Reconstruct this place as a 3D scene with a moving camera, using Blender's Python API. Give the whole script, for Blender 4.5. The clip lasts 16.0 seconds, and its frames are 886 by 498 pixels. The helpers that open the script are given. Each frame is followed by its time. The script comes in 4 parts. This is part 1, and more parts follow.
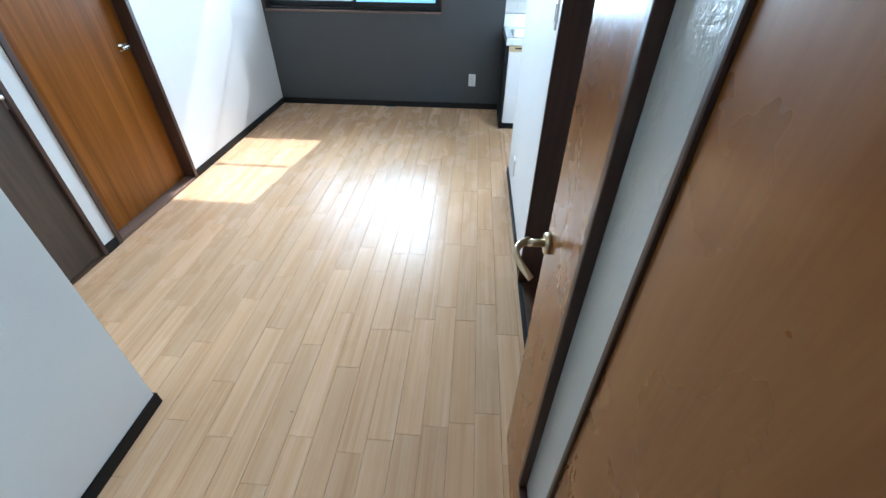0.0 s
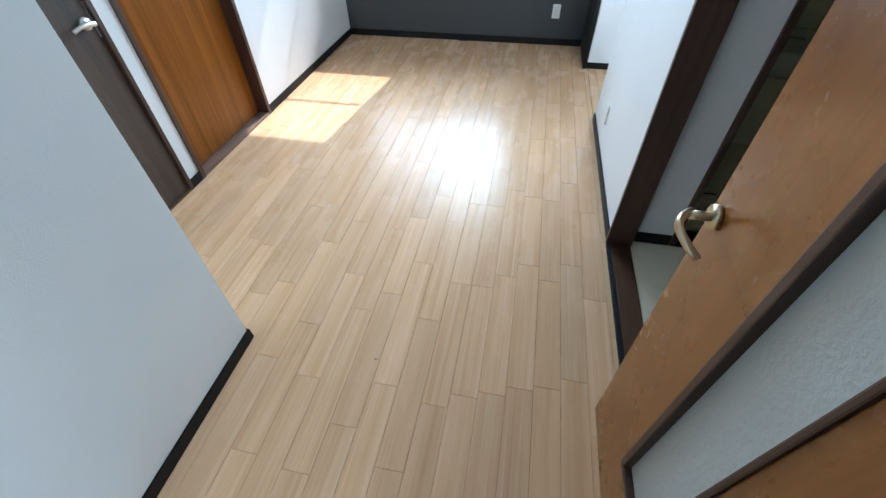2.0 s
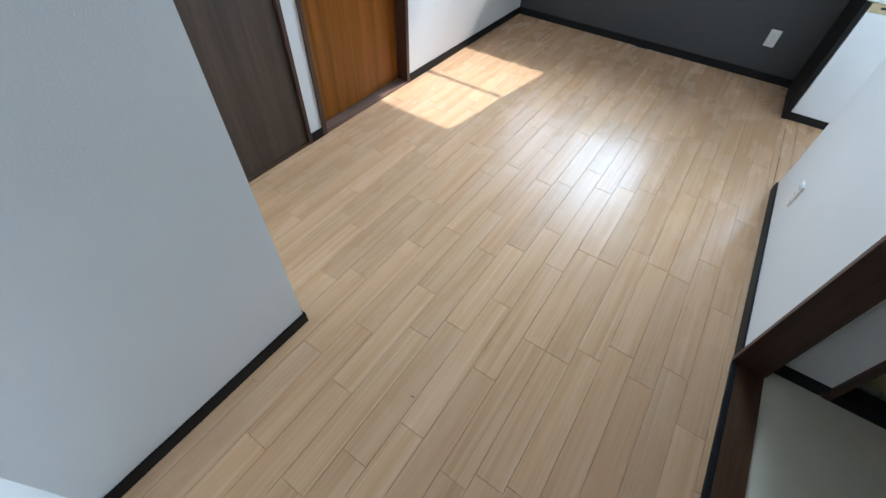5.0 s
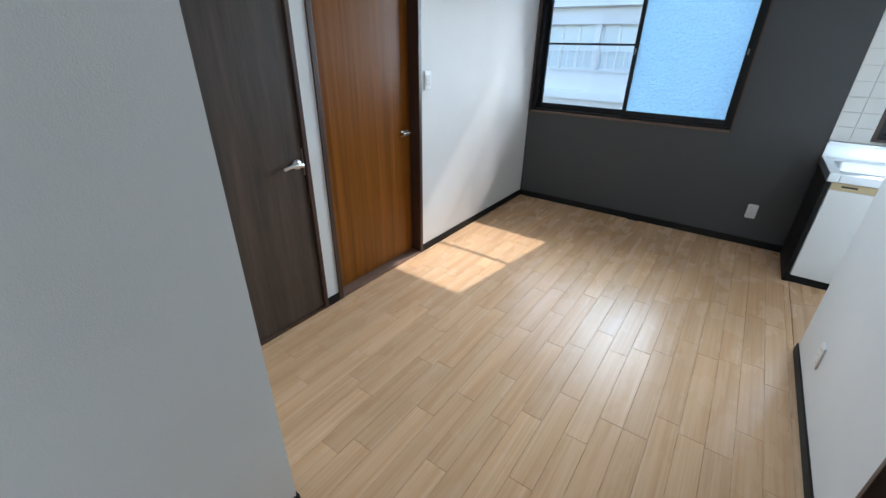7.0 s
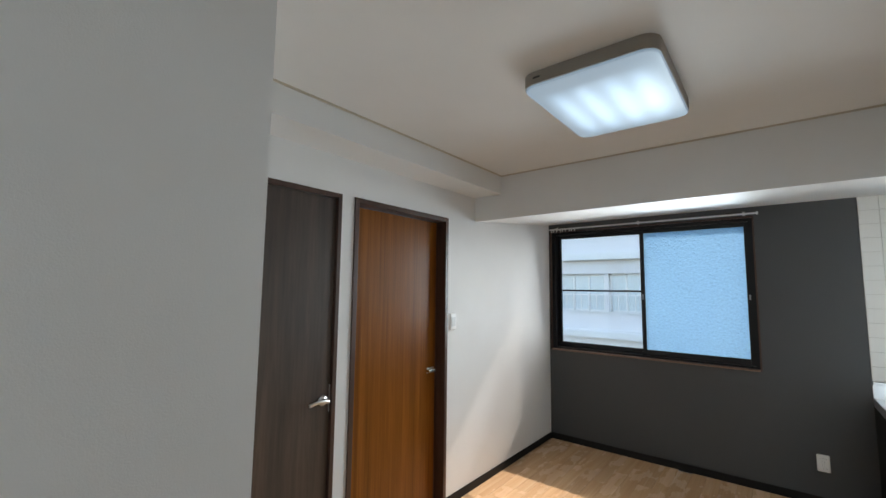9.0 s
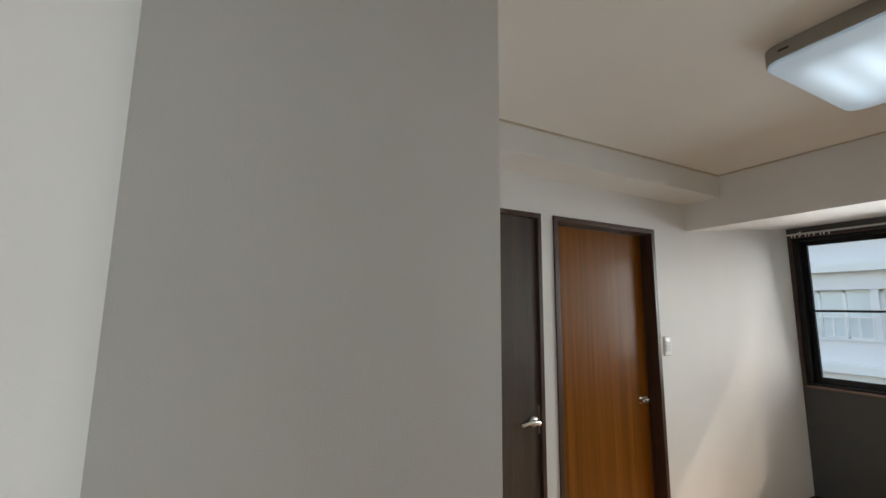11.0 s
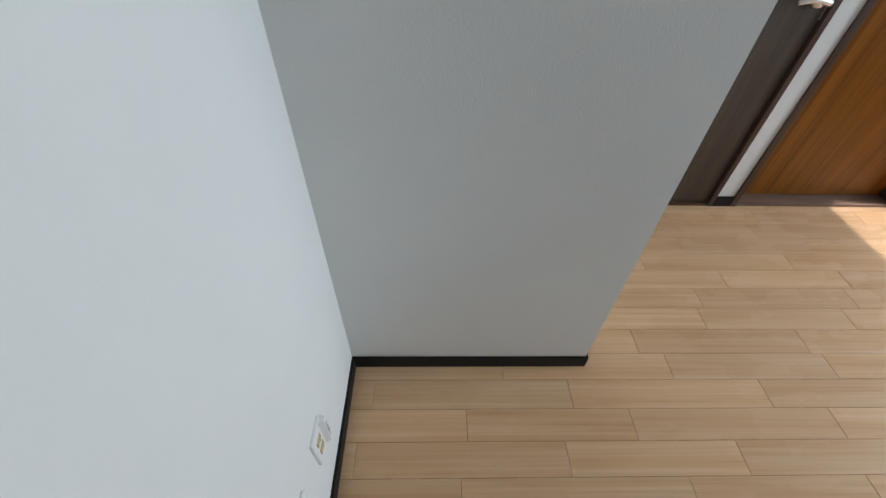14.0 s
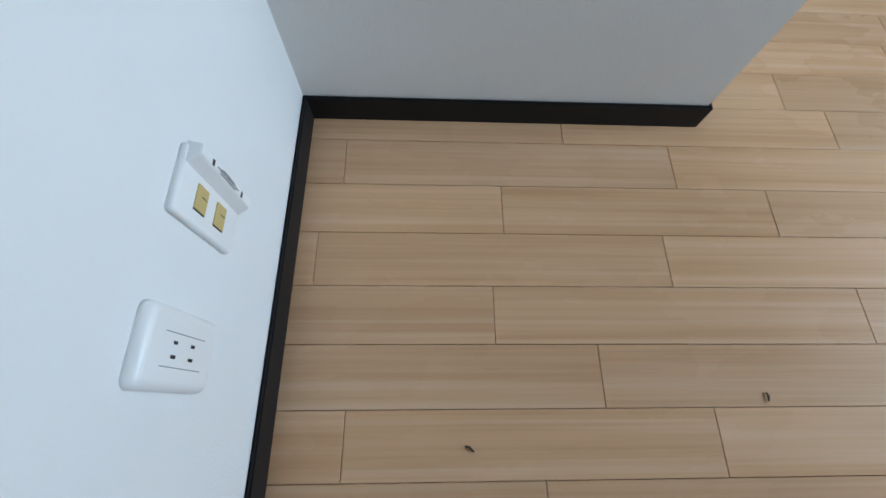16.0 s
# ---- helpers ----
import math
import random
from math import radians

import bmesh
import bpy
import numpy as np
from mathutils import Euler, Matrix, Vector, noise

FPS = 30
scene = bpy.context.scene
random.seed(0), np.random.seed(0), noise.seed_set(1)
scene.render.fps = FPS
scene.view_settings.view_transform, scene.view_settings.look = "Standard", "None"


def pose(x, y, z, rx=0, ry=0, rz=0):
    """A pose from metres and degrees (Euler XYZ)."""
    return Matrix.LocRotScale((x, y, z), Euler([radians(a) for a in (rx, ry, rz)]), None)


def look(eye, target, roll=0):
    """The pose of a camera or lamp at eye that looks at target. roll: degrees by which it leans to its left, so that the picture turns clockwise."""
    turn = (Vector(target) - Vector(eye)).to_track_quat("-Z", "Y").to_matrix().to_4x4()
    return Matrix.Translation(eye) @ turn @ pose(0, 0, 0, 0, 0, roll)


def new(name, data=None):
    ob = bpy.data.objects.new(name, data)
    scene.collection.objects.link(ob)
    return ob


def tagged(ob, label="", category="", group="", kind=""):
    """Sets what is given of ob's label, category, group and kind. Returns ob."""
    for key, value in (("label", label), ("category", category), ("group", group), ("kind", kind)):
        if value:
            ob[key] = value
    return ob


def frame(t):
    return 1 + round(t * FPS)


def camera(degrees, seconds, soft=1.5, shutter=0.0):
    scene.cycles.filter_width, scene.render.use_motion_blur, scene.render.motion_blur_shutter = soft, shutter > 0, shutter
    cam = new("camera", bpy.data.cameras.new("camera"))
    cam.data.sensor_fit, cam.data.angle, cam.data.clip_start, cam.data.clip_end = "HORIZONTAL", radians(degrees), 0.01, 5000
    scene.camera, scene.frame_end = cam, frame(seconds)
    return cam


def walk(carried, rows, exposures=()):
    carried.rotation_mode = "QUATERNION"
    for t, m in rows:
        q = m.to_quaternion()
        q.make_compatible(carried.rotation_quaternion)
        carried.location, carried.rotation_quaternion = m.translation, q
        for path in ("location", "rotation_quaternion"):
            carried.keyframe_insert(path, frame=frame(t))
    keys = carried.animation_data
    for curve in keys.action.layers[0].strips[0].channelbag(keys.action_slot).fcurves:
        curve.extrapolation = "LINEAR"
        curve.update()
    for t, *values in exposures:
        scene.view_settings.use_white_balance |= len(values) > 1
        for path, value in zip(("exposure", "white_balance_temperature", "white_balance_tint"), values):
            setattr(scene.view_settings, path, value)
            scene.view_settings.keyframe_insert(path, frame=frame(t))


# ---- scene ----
cam = camera(94.6, 16.0)
PATH = [
    (0, (0.941, -0.039, 1.51), (0.835, 1.538, 0.285), 0.6),
    (0.5, (0.941, -0.03, 1.496), (0.865, 1.513, 0.225), 0.7),
    (1, (0.883, -0.041, 1.481), (0.773, 1.445, 0.147), -0.2),
    (1.5, (0.794, -0.041, 1.471), (0.596, 1.382, 0.08), -1.3),
    (2, (0.741, 0.042, 1.473), (0.444, 1.413, 0.047), -1.3),
    (2.5, (0.701, 0.145, 1.469), (0.299, 1.452, 0.009), -0.3),
    (3, (0.672, 0.231, 1.456), (0.181, 1.469, -0.036), 1.3),
    (3.5, (0.655, 0.34, 1.448), (0.087, 1.51, -0.071), 2.3),
    (3.7, (0.654, 0.363, 1.446), (0.058, 1.5, -0.087), 2.3),
    (5.8, (0.66, 0.365, 1.492), (-0.113, 1.539, 0.069), 2.8),
    (6, (0.646, 0.361, 1.487), (-0.161, 1.585, 0.128), 2.6),
    (6.5, (0.649, 0.357, 1.497), (-0.264, 1.699, 0.33), 1.8),
    (7, (0.678, 0.358, 1.5), (-0.352, 1.817, 0.598), 0.9),
    (7.5, (0.723, 0.343, 1.514), (-0.404, 1.884, 0.918), -0.0),
    (8, (0.732, 0.33, 1.526), (-0.445, 1.923, 1.252), -0.5),
    (8.2, (0.725, 0.315, 1.528), (-0.457, 1.921, 1.375), -0.6),
    (10.3, (0.696, 0.284, 1.488), (-0.76, 1.582, 1.928), 0.1),
    (10.5, (0.668, 0.255, 1.496), (-0.879, 1.457, 1.897), 0.3),
    (11, (0.615, 0.192, 1.507), (-1.151, 1.087, 1.787), 0.6),
    (11.5, (0.599, 0.209, 1.506), (-1.327, 0.74, 1.6), 0.7),
    (12, (0.585, 0.253, 1.512), (-1.39, 0.519, 1.347), 0.3),
    (12.5, (0.588, 0.26, 1.502), (-1.346, 0.396, 1.014), 1.1),
    (13, (0.559, 0.253, 1.468), (-1.249, 0.352, 0.619), 2.1),
    (13.5, (0.514, 0.254, 1.421), (-1.102, 0.343, 0.246), 2.8),
    (14, (0.453, 0.267, 1.31), (-0.941, 0.323, -0.124), 2.0),
    (14.5, (0.349, 0.242, 1.107), (-0.781, 0.316, -0.542), 3.4),
    (15, (0.319, 0.252, 0.865), (-0.625, 0.322, -0.897), 3.9),
    (15.5, (0.298, 0.241, 0.727), (-0.498, 0.331, -1.105), 6.3),
    (16, (0.304, 0.236, 0.692), (-0.418, 0.324, -1.171), 7.0),
]
EXPOSURES = [(0.0, 3.0, 5600, 5), (3.5, 2.75, 5700, 6), (7.0, 2.25, 6200, 9), (8.0, 2.12, 6600, 10), (10.5, 1.92, 7800, 14), (11.0, 1.85, 7900, 14), (12.0, 2.4, 7500, 13), (13.0, 2.2, 7100, 12), (14.0, 2.15, 6700, 11), (15.0, 2.2, 6300, 10), (16.0, 2.4, 5950, 9)]
walk(cam, [(t, look(eye, target, roll)) for t, eye, target, roll in PATH], EXPOSURES)

# ---- dimensions ----
XL, XR, YB, XP, PY = -1.145, 1.25, 4.41, -0.255, 0.80
CEIL, BEAM_Y, BEAM_X = 2.39, 3.01, -0.90
BB = 0.06


# ---- world, sun, exposure ----
world = bpy.data.worlds.new("sky")
scene.world = world
world.use_nodes = True
wn = world.node_tree.nodes
sky = wn.new("ShaderNodeTexSky")
sky.sky_type = "NISHITA"
sky.sun_disc = False
sky.sun_elevation = radians(42.6)
sky.sun_rotation = radians(8.0)
world.node_tree.links.new(sky.outputs[0], wn["Background"].inputs[0])
wn["Background"].inputs[1].default_value = 0.15

sun = new("sun", bpy.data.lights.new("sun", "SUN"))
sun.data.energy = 0.95
sun.data.angle = radians(0.6)
sun.data.color = (1.0, 0.97, 0.94)
sun.matrix_world = look((0.14, 1.0, 0.93), (0, 0, 0))

# Sky light standing in the openings: the frosted sash, the clear sash that faces a building, and the kitchen window.
def window_light(name, x0, x1, z0, z1, y, watts, tint):
    lamp = new(name, bpy.data.lights.new(name, "AREA"))
    lamp.data.shape, lamp.data.size, lamp.data.size_y = "RECTANGLE", x1 - x0, z1 - z0
    lamp.data.energy, lamp.data.color = watts, tint
    lamp.data.spread = radians(100)
    lamp.matrix_world = look(((x0 + x1) / 2, y, (z0 + z1) / 2), ((x0 + x1) / 2, y - 1, (z0 + z1) / 2 - 0.21))
    return lamp

window_light("sky_light_frosted", -0.22, 0.54, 0.98, 2.04, YB - 0.085, 5.0, (0.70, 0.87, 1.0))
window_light("sky_light_clear", -1.04, -0.27, 0.98, 2.04, YB - 0.085, 1.7, (0.84, 0.93, 1.0))
window_light("sky_light_kitchen", 1.5, 2.4, 1.0, 2.06, YB - 0.085, 4.5, (0.77, 0.905, 1.0))

# ---- materials ----
def material(name, rough=0.6, metal=0.0, colour=(0.8, 0.8, 0.8)):
    m = bpy.data.materials.new(name)
    m.use_nodes = True
    b = m.node_tree.nodes["Principled BSDF"]
    b.inputs["Roughness"].default_value = rough
    b.inputs["Metallic"].default_value = metal
    b.inputs["Base Color"].default_value = (*colour, 1)
    return m


def node(m, kind, **values):
    n = m.node_tree.nodes.new(kind)
    for key, value in values.items():
        n.inputs[key].default_value = value
    return n


def join(m, a, b):
    m.node_tree.links.new(a, b)


def coords(m, scale=(1, 1, 1), randomised=False):
    tc = node(m, "ShaderNodeTexCoord")
    mp = node(m, "ShaderNodeMapping")
    mp.inputs["Scale"].default_value = scale
    out = tc.outputs["Object"]
    if randomised:
        info = node(m, "ShaderNodeObjectInfo")
        mul = node(m, "ShaderNodeVectorMath")
        mul.operation = "MULTIPLY_ADD"
        comb = node(m, "ShaderNodeCombineXYZ")
        for k in range(3):
            join(m, info.outputs["Random"], comb.inputs[k])
        mul.inputs[1].default_value = (3.7, 5.3, 1.1)
        join(m, comb.outputs[0], mul.inputs[0])
        join(m, out, mul.inputs[2])
        out = mul.outputs[0]
    join(m, out, mp.inputs["Vector"])
    return mp.outputs[0]


def ramp(m, fac, stops):
    r = node(m, "ShaderNodeValToRGB")
    while len(r.color_ramp.elements) < len(stops):
        r.color_ramp.elements.new(0.5)
    for e, (p, c) in zip(r.color_ramp.elements, stops):
        e.position, e.color = p, (*c, 1)
    join(m, fac, r.inputs[0])
    return r.outputs[0]


def bump(m, height, strength, distance, normal=None):
    b = node(m, "ShaderNodeBump", Strength=strength, Distance=distance)
    join(m, height, b.inputs["Height"])
    if normal:
        join(m, normal, b.inputs["Normal"])
    join(m, b.outputs[0], m.node_tree.nodes["Principled BSDF"].inputs["Normal"])
    return b.outputs[0]


def noise_tex(m, vec, scale, detail=4.0, rough=0.55, distortion=0.0):
    n = node(m, "ShaderNodeTexNoise", Scale=scale, Detail=detail, Roughness=rough, Distortion=distortion)
    join(m, vec, n.inputs["Vector"])
    return n.outputs["Fac"]


def wallpaper(name, colour, relief=0.25):
    m = material(name, 0.62, 0, colour)
    p = m.node_tree.nodes["Principled BSDF"]
    v = coords(m)
    dark = tuple(c * 0.93 for c in colour)
    join(m, ramp(m, noise_tex(m, v, 1.3, 5), [(0.3, dark), (0.7, colour)]), p.inputs["Base Color"])
    fine = noise_tex(m, v, 260, 3, 0.6)
    n1 = bump(m, fine, relief * 1.2, 0.0018)
    weave = noise_tex(m, coords(m, (90, 90, 18)), 1.0, 3)
    bump(m, weave, relief * 0.6, 0.001, n1)
    return m


def wood(name, light, mid, dark, rough, grain=(34, 34, 1.3), coat=0.0, relief=0.08, streak=8.0):
    m = material(name, rough)
    p = m.node_tree.nodes["Principled BSDF"]
    v = coords(m, grain)
    bands = noise_tex(m, v, 1.0, 6, 0.62, 0.15)
    base = ramp(m, bands, [(0.28, dark), (0.48, mid), (0.72, light)])
    pores = noise_tex(m, coords(m, tuple(g * streak for g in grain)), 1.0, 3, 0.7)
    mix = node(m, "ShaderNodeMix")
    mix.data_type, mix.blend_type = "RGBA", "MULTIPLY"
    mix.inputs["Factor"].default_value = 0.45 if relief else 0.22
    join(m, base, mix.inputs["A"])
    join(m, ramp(m, pores, [(0.35, (0.6, 0.55, 0.5)), (0.6, (1, 1, 1))]), mix.inputs["B"])
    join(m, mix.outputs["Result"], p.inputs["Base Color"])
    smudge = noise_tex(m, coords(m, (5, 5, 5)), 1.0, 4)
    rr = node(m, "ShaderNodeMapRange")
    rr.inputs["To Min"].default_value, rr.inputs["To Max"].default_value = rough * 0.75, rough * 1.3
    join(m, smudge, rr.inputs["Value"])
    join(m, rr.outputs[0], p.inputs["Roughness"])
    p.inputs["Coat Weight"].default_value = coat
    p.inputs["Coat Roughness"].default_value = 0.12
    if relief:
        bump(m, pores, relief, 0.0006)
    return m


def mixed(m, a, b, fac, blend="MIX"):
    x = node(m, "ShaderNodeMix")
    x.data_type, x.blend_type = "RGBA", blend
    for value, socket in ((fac, x.inputs["Factor"]), (a, x.inputs["A"]), (b, x.inputs["B"])):
        if isinstance(value, bpy.types.NodeSocket):
            join(m, value, socket)
        else:
            socket.default_value = value if isinstance(value, float) else (*value, 1)
    return x.outputs["Result"]


def plank_material():
    """Pale lacquered oak: broad wavy figure, fine pores, pale streaks, and a tone of its own for each board."""
    m = material("oak_flooring", 0.24)
    p = m.node_tree.nodes["Principled BSDF"]
    figure = noise_tex(m, coords(m, (19, 0.75, 19), True), 1.0, 3, 0.5, 0.35)
    base = ramp(m, figure, [(0.30, (0.595, 0.352, 0.188)), (0.47, (0.65, 0.40, 0.224)), (0.70, (0.69, 0.445, 0.265))])
    fine = noise_tex(m, coords(m, (120, 1.6, 120), True), 1.0, 3, 0.6)
    base = mixed(m, base, ramp(m, fine, [(0.33, (0.80, 0.76, 0.72)), (0.55, (1, 1, 1))]), 0.42, "MULTIPLY")
    streak = ramp(m, noise_tex(m, coords(m, (52, 0.6, 52), True), 1.0, 2, 0.5, 0.1), [(0.55, (0, 0, 0)), (0.78, (0.55, 0.55, 0.55))])
    base = mixed(m, base, (0.76, 0.55, 0.36), streak)
    info = node(m, "ShaderNodeObjectInfo")
    hue = node(m, "ShaderNodeHueSaturation")
    tone = node(m, "ShaderNodeMapRange")
    tone.inputs["To Min"].default_value, tone.inputs["To Max"].default_value = 0.91, 1.07
    join(m, info.outputs["Random"], tone.inputs["Value"])
    join(m, tone.outputs[0], hue.inputs["Value"])
    join(m, base, hue.inputs["Color"])
    join(m, hue.outputs[0], p.inputs["Base Color"])
    wear = node(m, "ShaderNodeMapRange")
    wear.inputs["To Min"].default_value, wear.inputs["To Max"].default_value = 0.20, 0.34
    join(m, noise_tex(m, coords(m, (7, 3, 7), True), 1.0, 4), wear.inputs["Value"])
    join(m, wear.outputs[0], p.inputs["Roughness"])
    p.inputs["Specular IOR Level"].default_value = 0.16
    swell = bump(m, noise_tex(m, coords(m, (14, 5, 14), True), 1.0, 2), 0.10, 0.002)
    bump(m, fine, 0.05, 0.0004, swell)
    return m


M_WHITE = wallpaper("white_wallpaper", (0.80, 0.80, 0.79))
M_CEIL = wallpaper("ceiling_paper", (0.80, 0.79, 0.77), 0.15)
M_GREY = wallpaper("charcoal_wallpaper", (0.064, 0.067, 0.071), 0.25)
M_PLANK = plank_material()
M_JOINT = material("floor_joint", 0.7, 0, (0.22, 0.14, 0.085))
M_WALNUT = wood("dark_walnut", (0.098, 0.066, 0.047), (0.058, 0.039, 0.029), (0.028, 0.018, 0.014), 0.45, (11, 11, 0.7))
M_TEAK = wood("reddish_veneer", (0.31, 0.112, 0.016), (0.235, 0.079, 0.010), (0.15, 0.046, 0.006), 0.34, (30, 30, 0.5), 0.06)
M_TEAK.node_tree.nodes["Principled BSDF"].inputs["Specular IOR Level"].default_value = 0.16
M_LEAF = wood("brown_veneer", (0.305, 0.120, 0.028), (0.275, 0.103, 0.022), (0.24, 0.085, 0.017), 0.27, (14, 14, 1.1), 0.2, relief=0.0)
M_FRAME = wood("dark_brown_paint", (0.085, 0.044, 0.031), (0.066, 0.032, 0.022), (0.045, 0.021, 0.015), 0.38, (40, 40, 1.5))
M_SILL = wood("worn_threshold", (0.11, 0.055, 0.030), (0.080, 0.038, 0.020), (0.045, 0.020, 0.011), 0.35, (40, 3, 40))
M_SILL2 = wood("grey_brown_threshold", (0.24, 0.15, 0.11), (0.19, 0.115, 0.085), (0.12, 0.07, 0.05), 0.4, (40, 3, 40))
M_BASE = material("black_baseboard", 0.55, 0, (0.011, 0.0105, 0.011))
M_BASE.node_tree.nodes["Principled BSDF"].inputs["Specular IOR Level"].default_value = 0.22
bump(M_BASE, noise_tex(M_BASE, coords(M_BASE, (20, 20, 150)), 1.0, 3), 0.1, 0.001)
M_ALU = material("black_bronze_aluminium", 0.35, 0.7, (0.02, 0.02, 0.021))
M_SILVER = material("silver_metal", 0.28, 1.0, (0.72, 0.72, 0.72))
bump(M_SILVER, noise_tex(M_SILVER, coords(M_SILVER, (400, 20, 20)), 1.0, 2), 0.05, 0.0004)
M_STEEL = material("stainless_steel", 0.30, 1.0, (0.66, 0.68, 0.70))
bump(M_STEEL, noise_tex(M_STEEL, coords(M_STEEL, (4, 200, 200)), 1.0, 2), 0.08, 0.0004)
M_BRASS = material("brushed_brass", 0.30, 1.0, (0.62, 0.52, 0.36))
bump(M_BRASS, noise_tex(M_BRASS, coords(M_BRASS, (60, 600, 60)), 1.0, 2), 0.06, 0.0003)
M_PLASTIC = material("white_plastic", 0.35, 0, (0.80, 0.80, 0.79))
M_PLASTIC2 = material("switch_grey_plastic", 0.4, 0, (0.62, 0.63, 0.63))
M_BEIGE = material("aged_cream_plastic", 0.42, 0, (0.72, 0.645, 0.48))
bump(M_BEIGE, noise_tex(M_BEIGE, coords(M_BEIGE), 900, 2), 0.06, 0.0004)
M_BEZEL = material("grey_bezel", 0.4, 0, (0.24, 0.24, 0.26))
M_SCREEN = material("dark_screen", 0.22, 0, (0.018, 0.021, 0.022))
M_BUTTON = material("grey_button", 0.35, 0, (0.20, 0.20, 0.23))
M_INK = material("dark_print", 0.6, 0, (0.035, 0.033, 0.03))
M_BLACK = material("black_hole", 0.7, 0, (0.012, 0.012, 0.012))
M_NICKEL = material("warm_nickel", 0.22, 1.0, (0.86, 0.81, 0.70))
M_HOUSING = material("taupe_housing", 0.5, 0, (0.30, 0.27, 0.235))
M_GOLD = material("yellow_shutter", 0.45, 0, (0.55, 0.42, 0.17))
M_WHITE_LAM = material("white_laminate", 0.32, 0, (0.78, 0.79, 0.80))
M_STRIP = material("beige_rail", 0.4, 0, (0.55, 0.44, 0.26))
M_TILE = material("white_tile", 0.22, 0, (0.74, 0.73, 0.70))
M_GROUT = material("grout", 0.8, 0, (0.60, 0.58, 0.54))
M_TRIM = material("tan_cove", 0.6, 0, (0.55, 0.48, 0.38))
M_CREAM = material("cream_vinyl", 0.38, 0, (0.76, 0.71, 0.57))
join(M_CREAM, ramp(M_CREAM, noise_tex(M_CREAM, coords(M_CREAM), 6, 5), [(0.3, (0.72, 0.66, 0.52)), (0.7, (0.79, 0.74, 0.60))]),
     M_CREAM.node_tree.nodes["Principled BSDF"].inputs["Base Color"])
M_BATH = material("olive_cream_bath_panel", 0.3, 0, (0.72, 0.69, 0.47))
M_BASIN = material("cream_basin", 0.18, 0, (0.62, 0.62, 0.50))
M_SEAL = material("white_sealant", 0.5, 0, (0.75, 0.74, 0.72))
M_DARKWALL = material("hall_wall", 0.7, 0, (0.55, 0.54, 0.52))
M_FACADE = material("pale_facade", 0.8, 0, (0.84, 0.84, 0.86))
join(M_FACADE, ramp(M_FACADE, noise_tex(M_FACADE, coords(M_FACADE), 0.7, 5), [(0.3, (0.72, 0.70, 0.70)), (0.7, (0.78, 0.76, 0.76))]),
     M_FACADE.node_tree.nodes["Principled BSDF"].inputs["Base Color"])
M_FACADE2 = material("facade_recess", 0.8, 0, (0.70, 0.70, 0.69))
M_FARGLASS = material("far_window_glass", 0.15, 0, (0.60, 0.66, 0.68))
M_GROUND = material("asphalt", 0.9, 0, (0.06, 0.06, 0.062))


def glass_material(name, frosted, milky=False):
    m = bpy.data.materials.new(name)
    m.use_nodes = True
    nt = m.node_tree
    nt.nodes.remove(nt.nodes["Principled BSDF"])
    out = nt.nodes["Material Output"]
    gloss = node(m, "ShaderNodeBsdfGlossy", Roughness=0.12 if milky else 0.25 if frosted else 0.02)
    clear = node(m, "ShaderNodeBsdfTransparent")
    clear.inputs["Color"].default_value = (0.93, 0.96, 0.97, 1)
    fres = node(m, "ShaderNodeFresnel", IOR=1.45)
    mix = node(m, "ShaderNodeMixShader")
    join(m, fres.outputs[0], mix.inputs[0])
    body = clear.outputs[0]
    if frosted:
        tr = node(m, "ShaderNodeBsdfTranslucent")
        tr.inputs["Color"].default_value = frosted
        ref = node(m, "ShaderNodeBsdfDiffuse") if milky else node(m, "ShaderNodeBsdfRefraction", IOR=1.12, Roughness=0.45)
        ref.inputs["Color"].default_value = frosted
        two = node(m, "ShaderNodeMixShader")
        two.inputs[0].default_value = 0.5
        join(m, tr.outputs[0], two.inputs[1])
        join(m, ref.outputs[0], two.inputs[2])
        body = two.outputs[0]
        lumps = noise_tex(m, coords(m), 60, 4, 0.6)
        if not milky:
            pressed = ramp(m, noise_tex(m, coords(m, (1, 1, 1.7)), 48, 3, 0.6), [(0.36, tuple(c * 0.93 for c in frosted[:3])), (0.64, tuple(min(1.0, c * 1.06) for c in frosted[:3]))])
            join(m, pressed, tr.inputs["Color"])
            join(m, pressed, ref.inputs["Color"])
        b = node(m, "ShaderNodeBump", Strength=0.25 if milky else 1.0, Distance=0.012)
        join(m, lumps, b.inputs["Height"])
        for n in (tr, ref, gloss):
            join(m, b.outputs[0], n.inputs["Normal"])
    join(m, body, mix.inputs[1])
    join(m, gloss.outputs[0], mix.inputs[2])
    join(m, mix.outputs[0], out.inputs["Surface"])
    return m


M_GLASS = glass_material("clear_glass", None)
M_FROST = glass_material("frosted_glass", (0.50, 0.69, 0.82, 1))
M_DOORGLASS = glass_material("rippled_door_glass", (0.88, 0.91, 0.88, 1), True)

M_LIGHT = bpy.data.materials.new("lit_diffuser")
M_LIGHT.use_nodes = True
_p = M_LIGHT.node_tree.nodes["Principled BSDF"]
_p.inputs["Base Color"].default_value = (0.30, 0.33, 0.36, 1)
_p.inputs["Roughness"].default_value = 0.35
_p.inputs["Emission Color"].default_value = (0.46, 0.72, 1.0, 1)


def math_node(m, operation, *values):
    n = node(m, "ShaderNodeMath")
    n.operation = operation
    for value, socket in zip(values, n.inputs):
        if isinstance(value, bpy.types.NodeSocket):
            join(m, value, socket)
        else:
            socket.default_value = value
    return n.outputs[0]


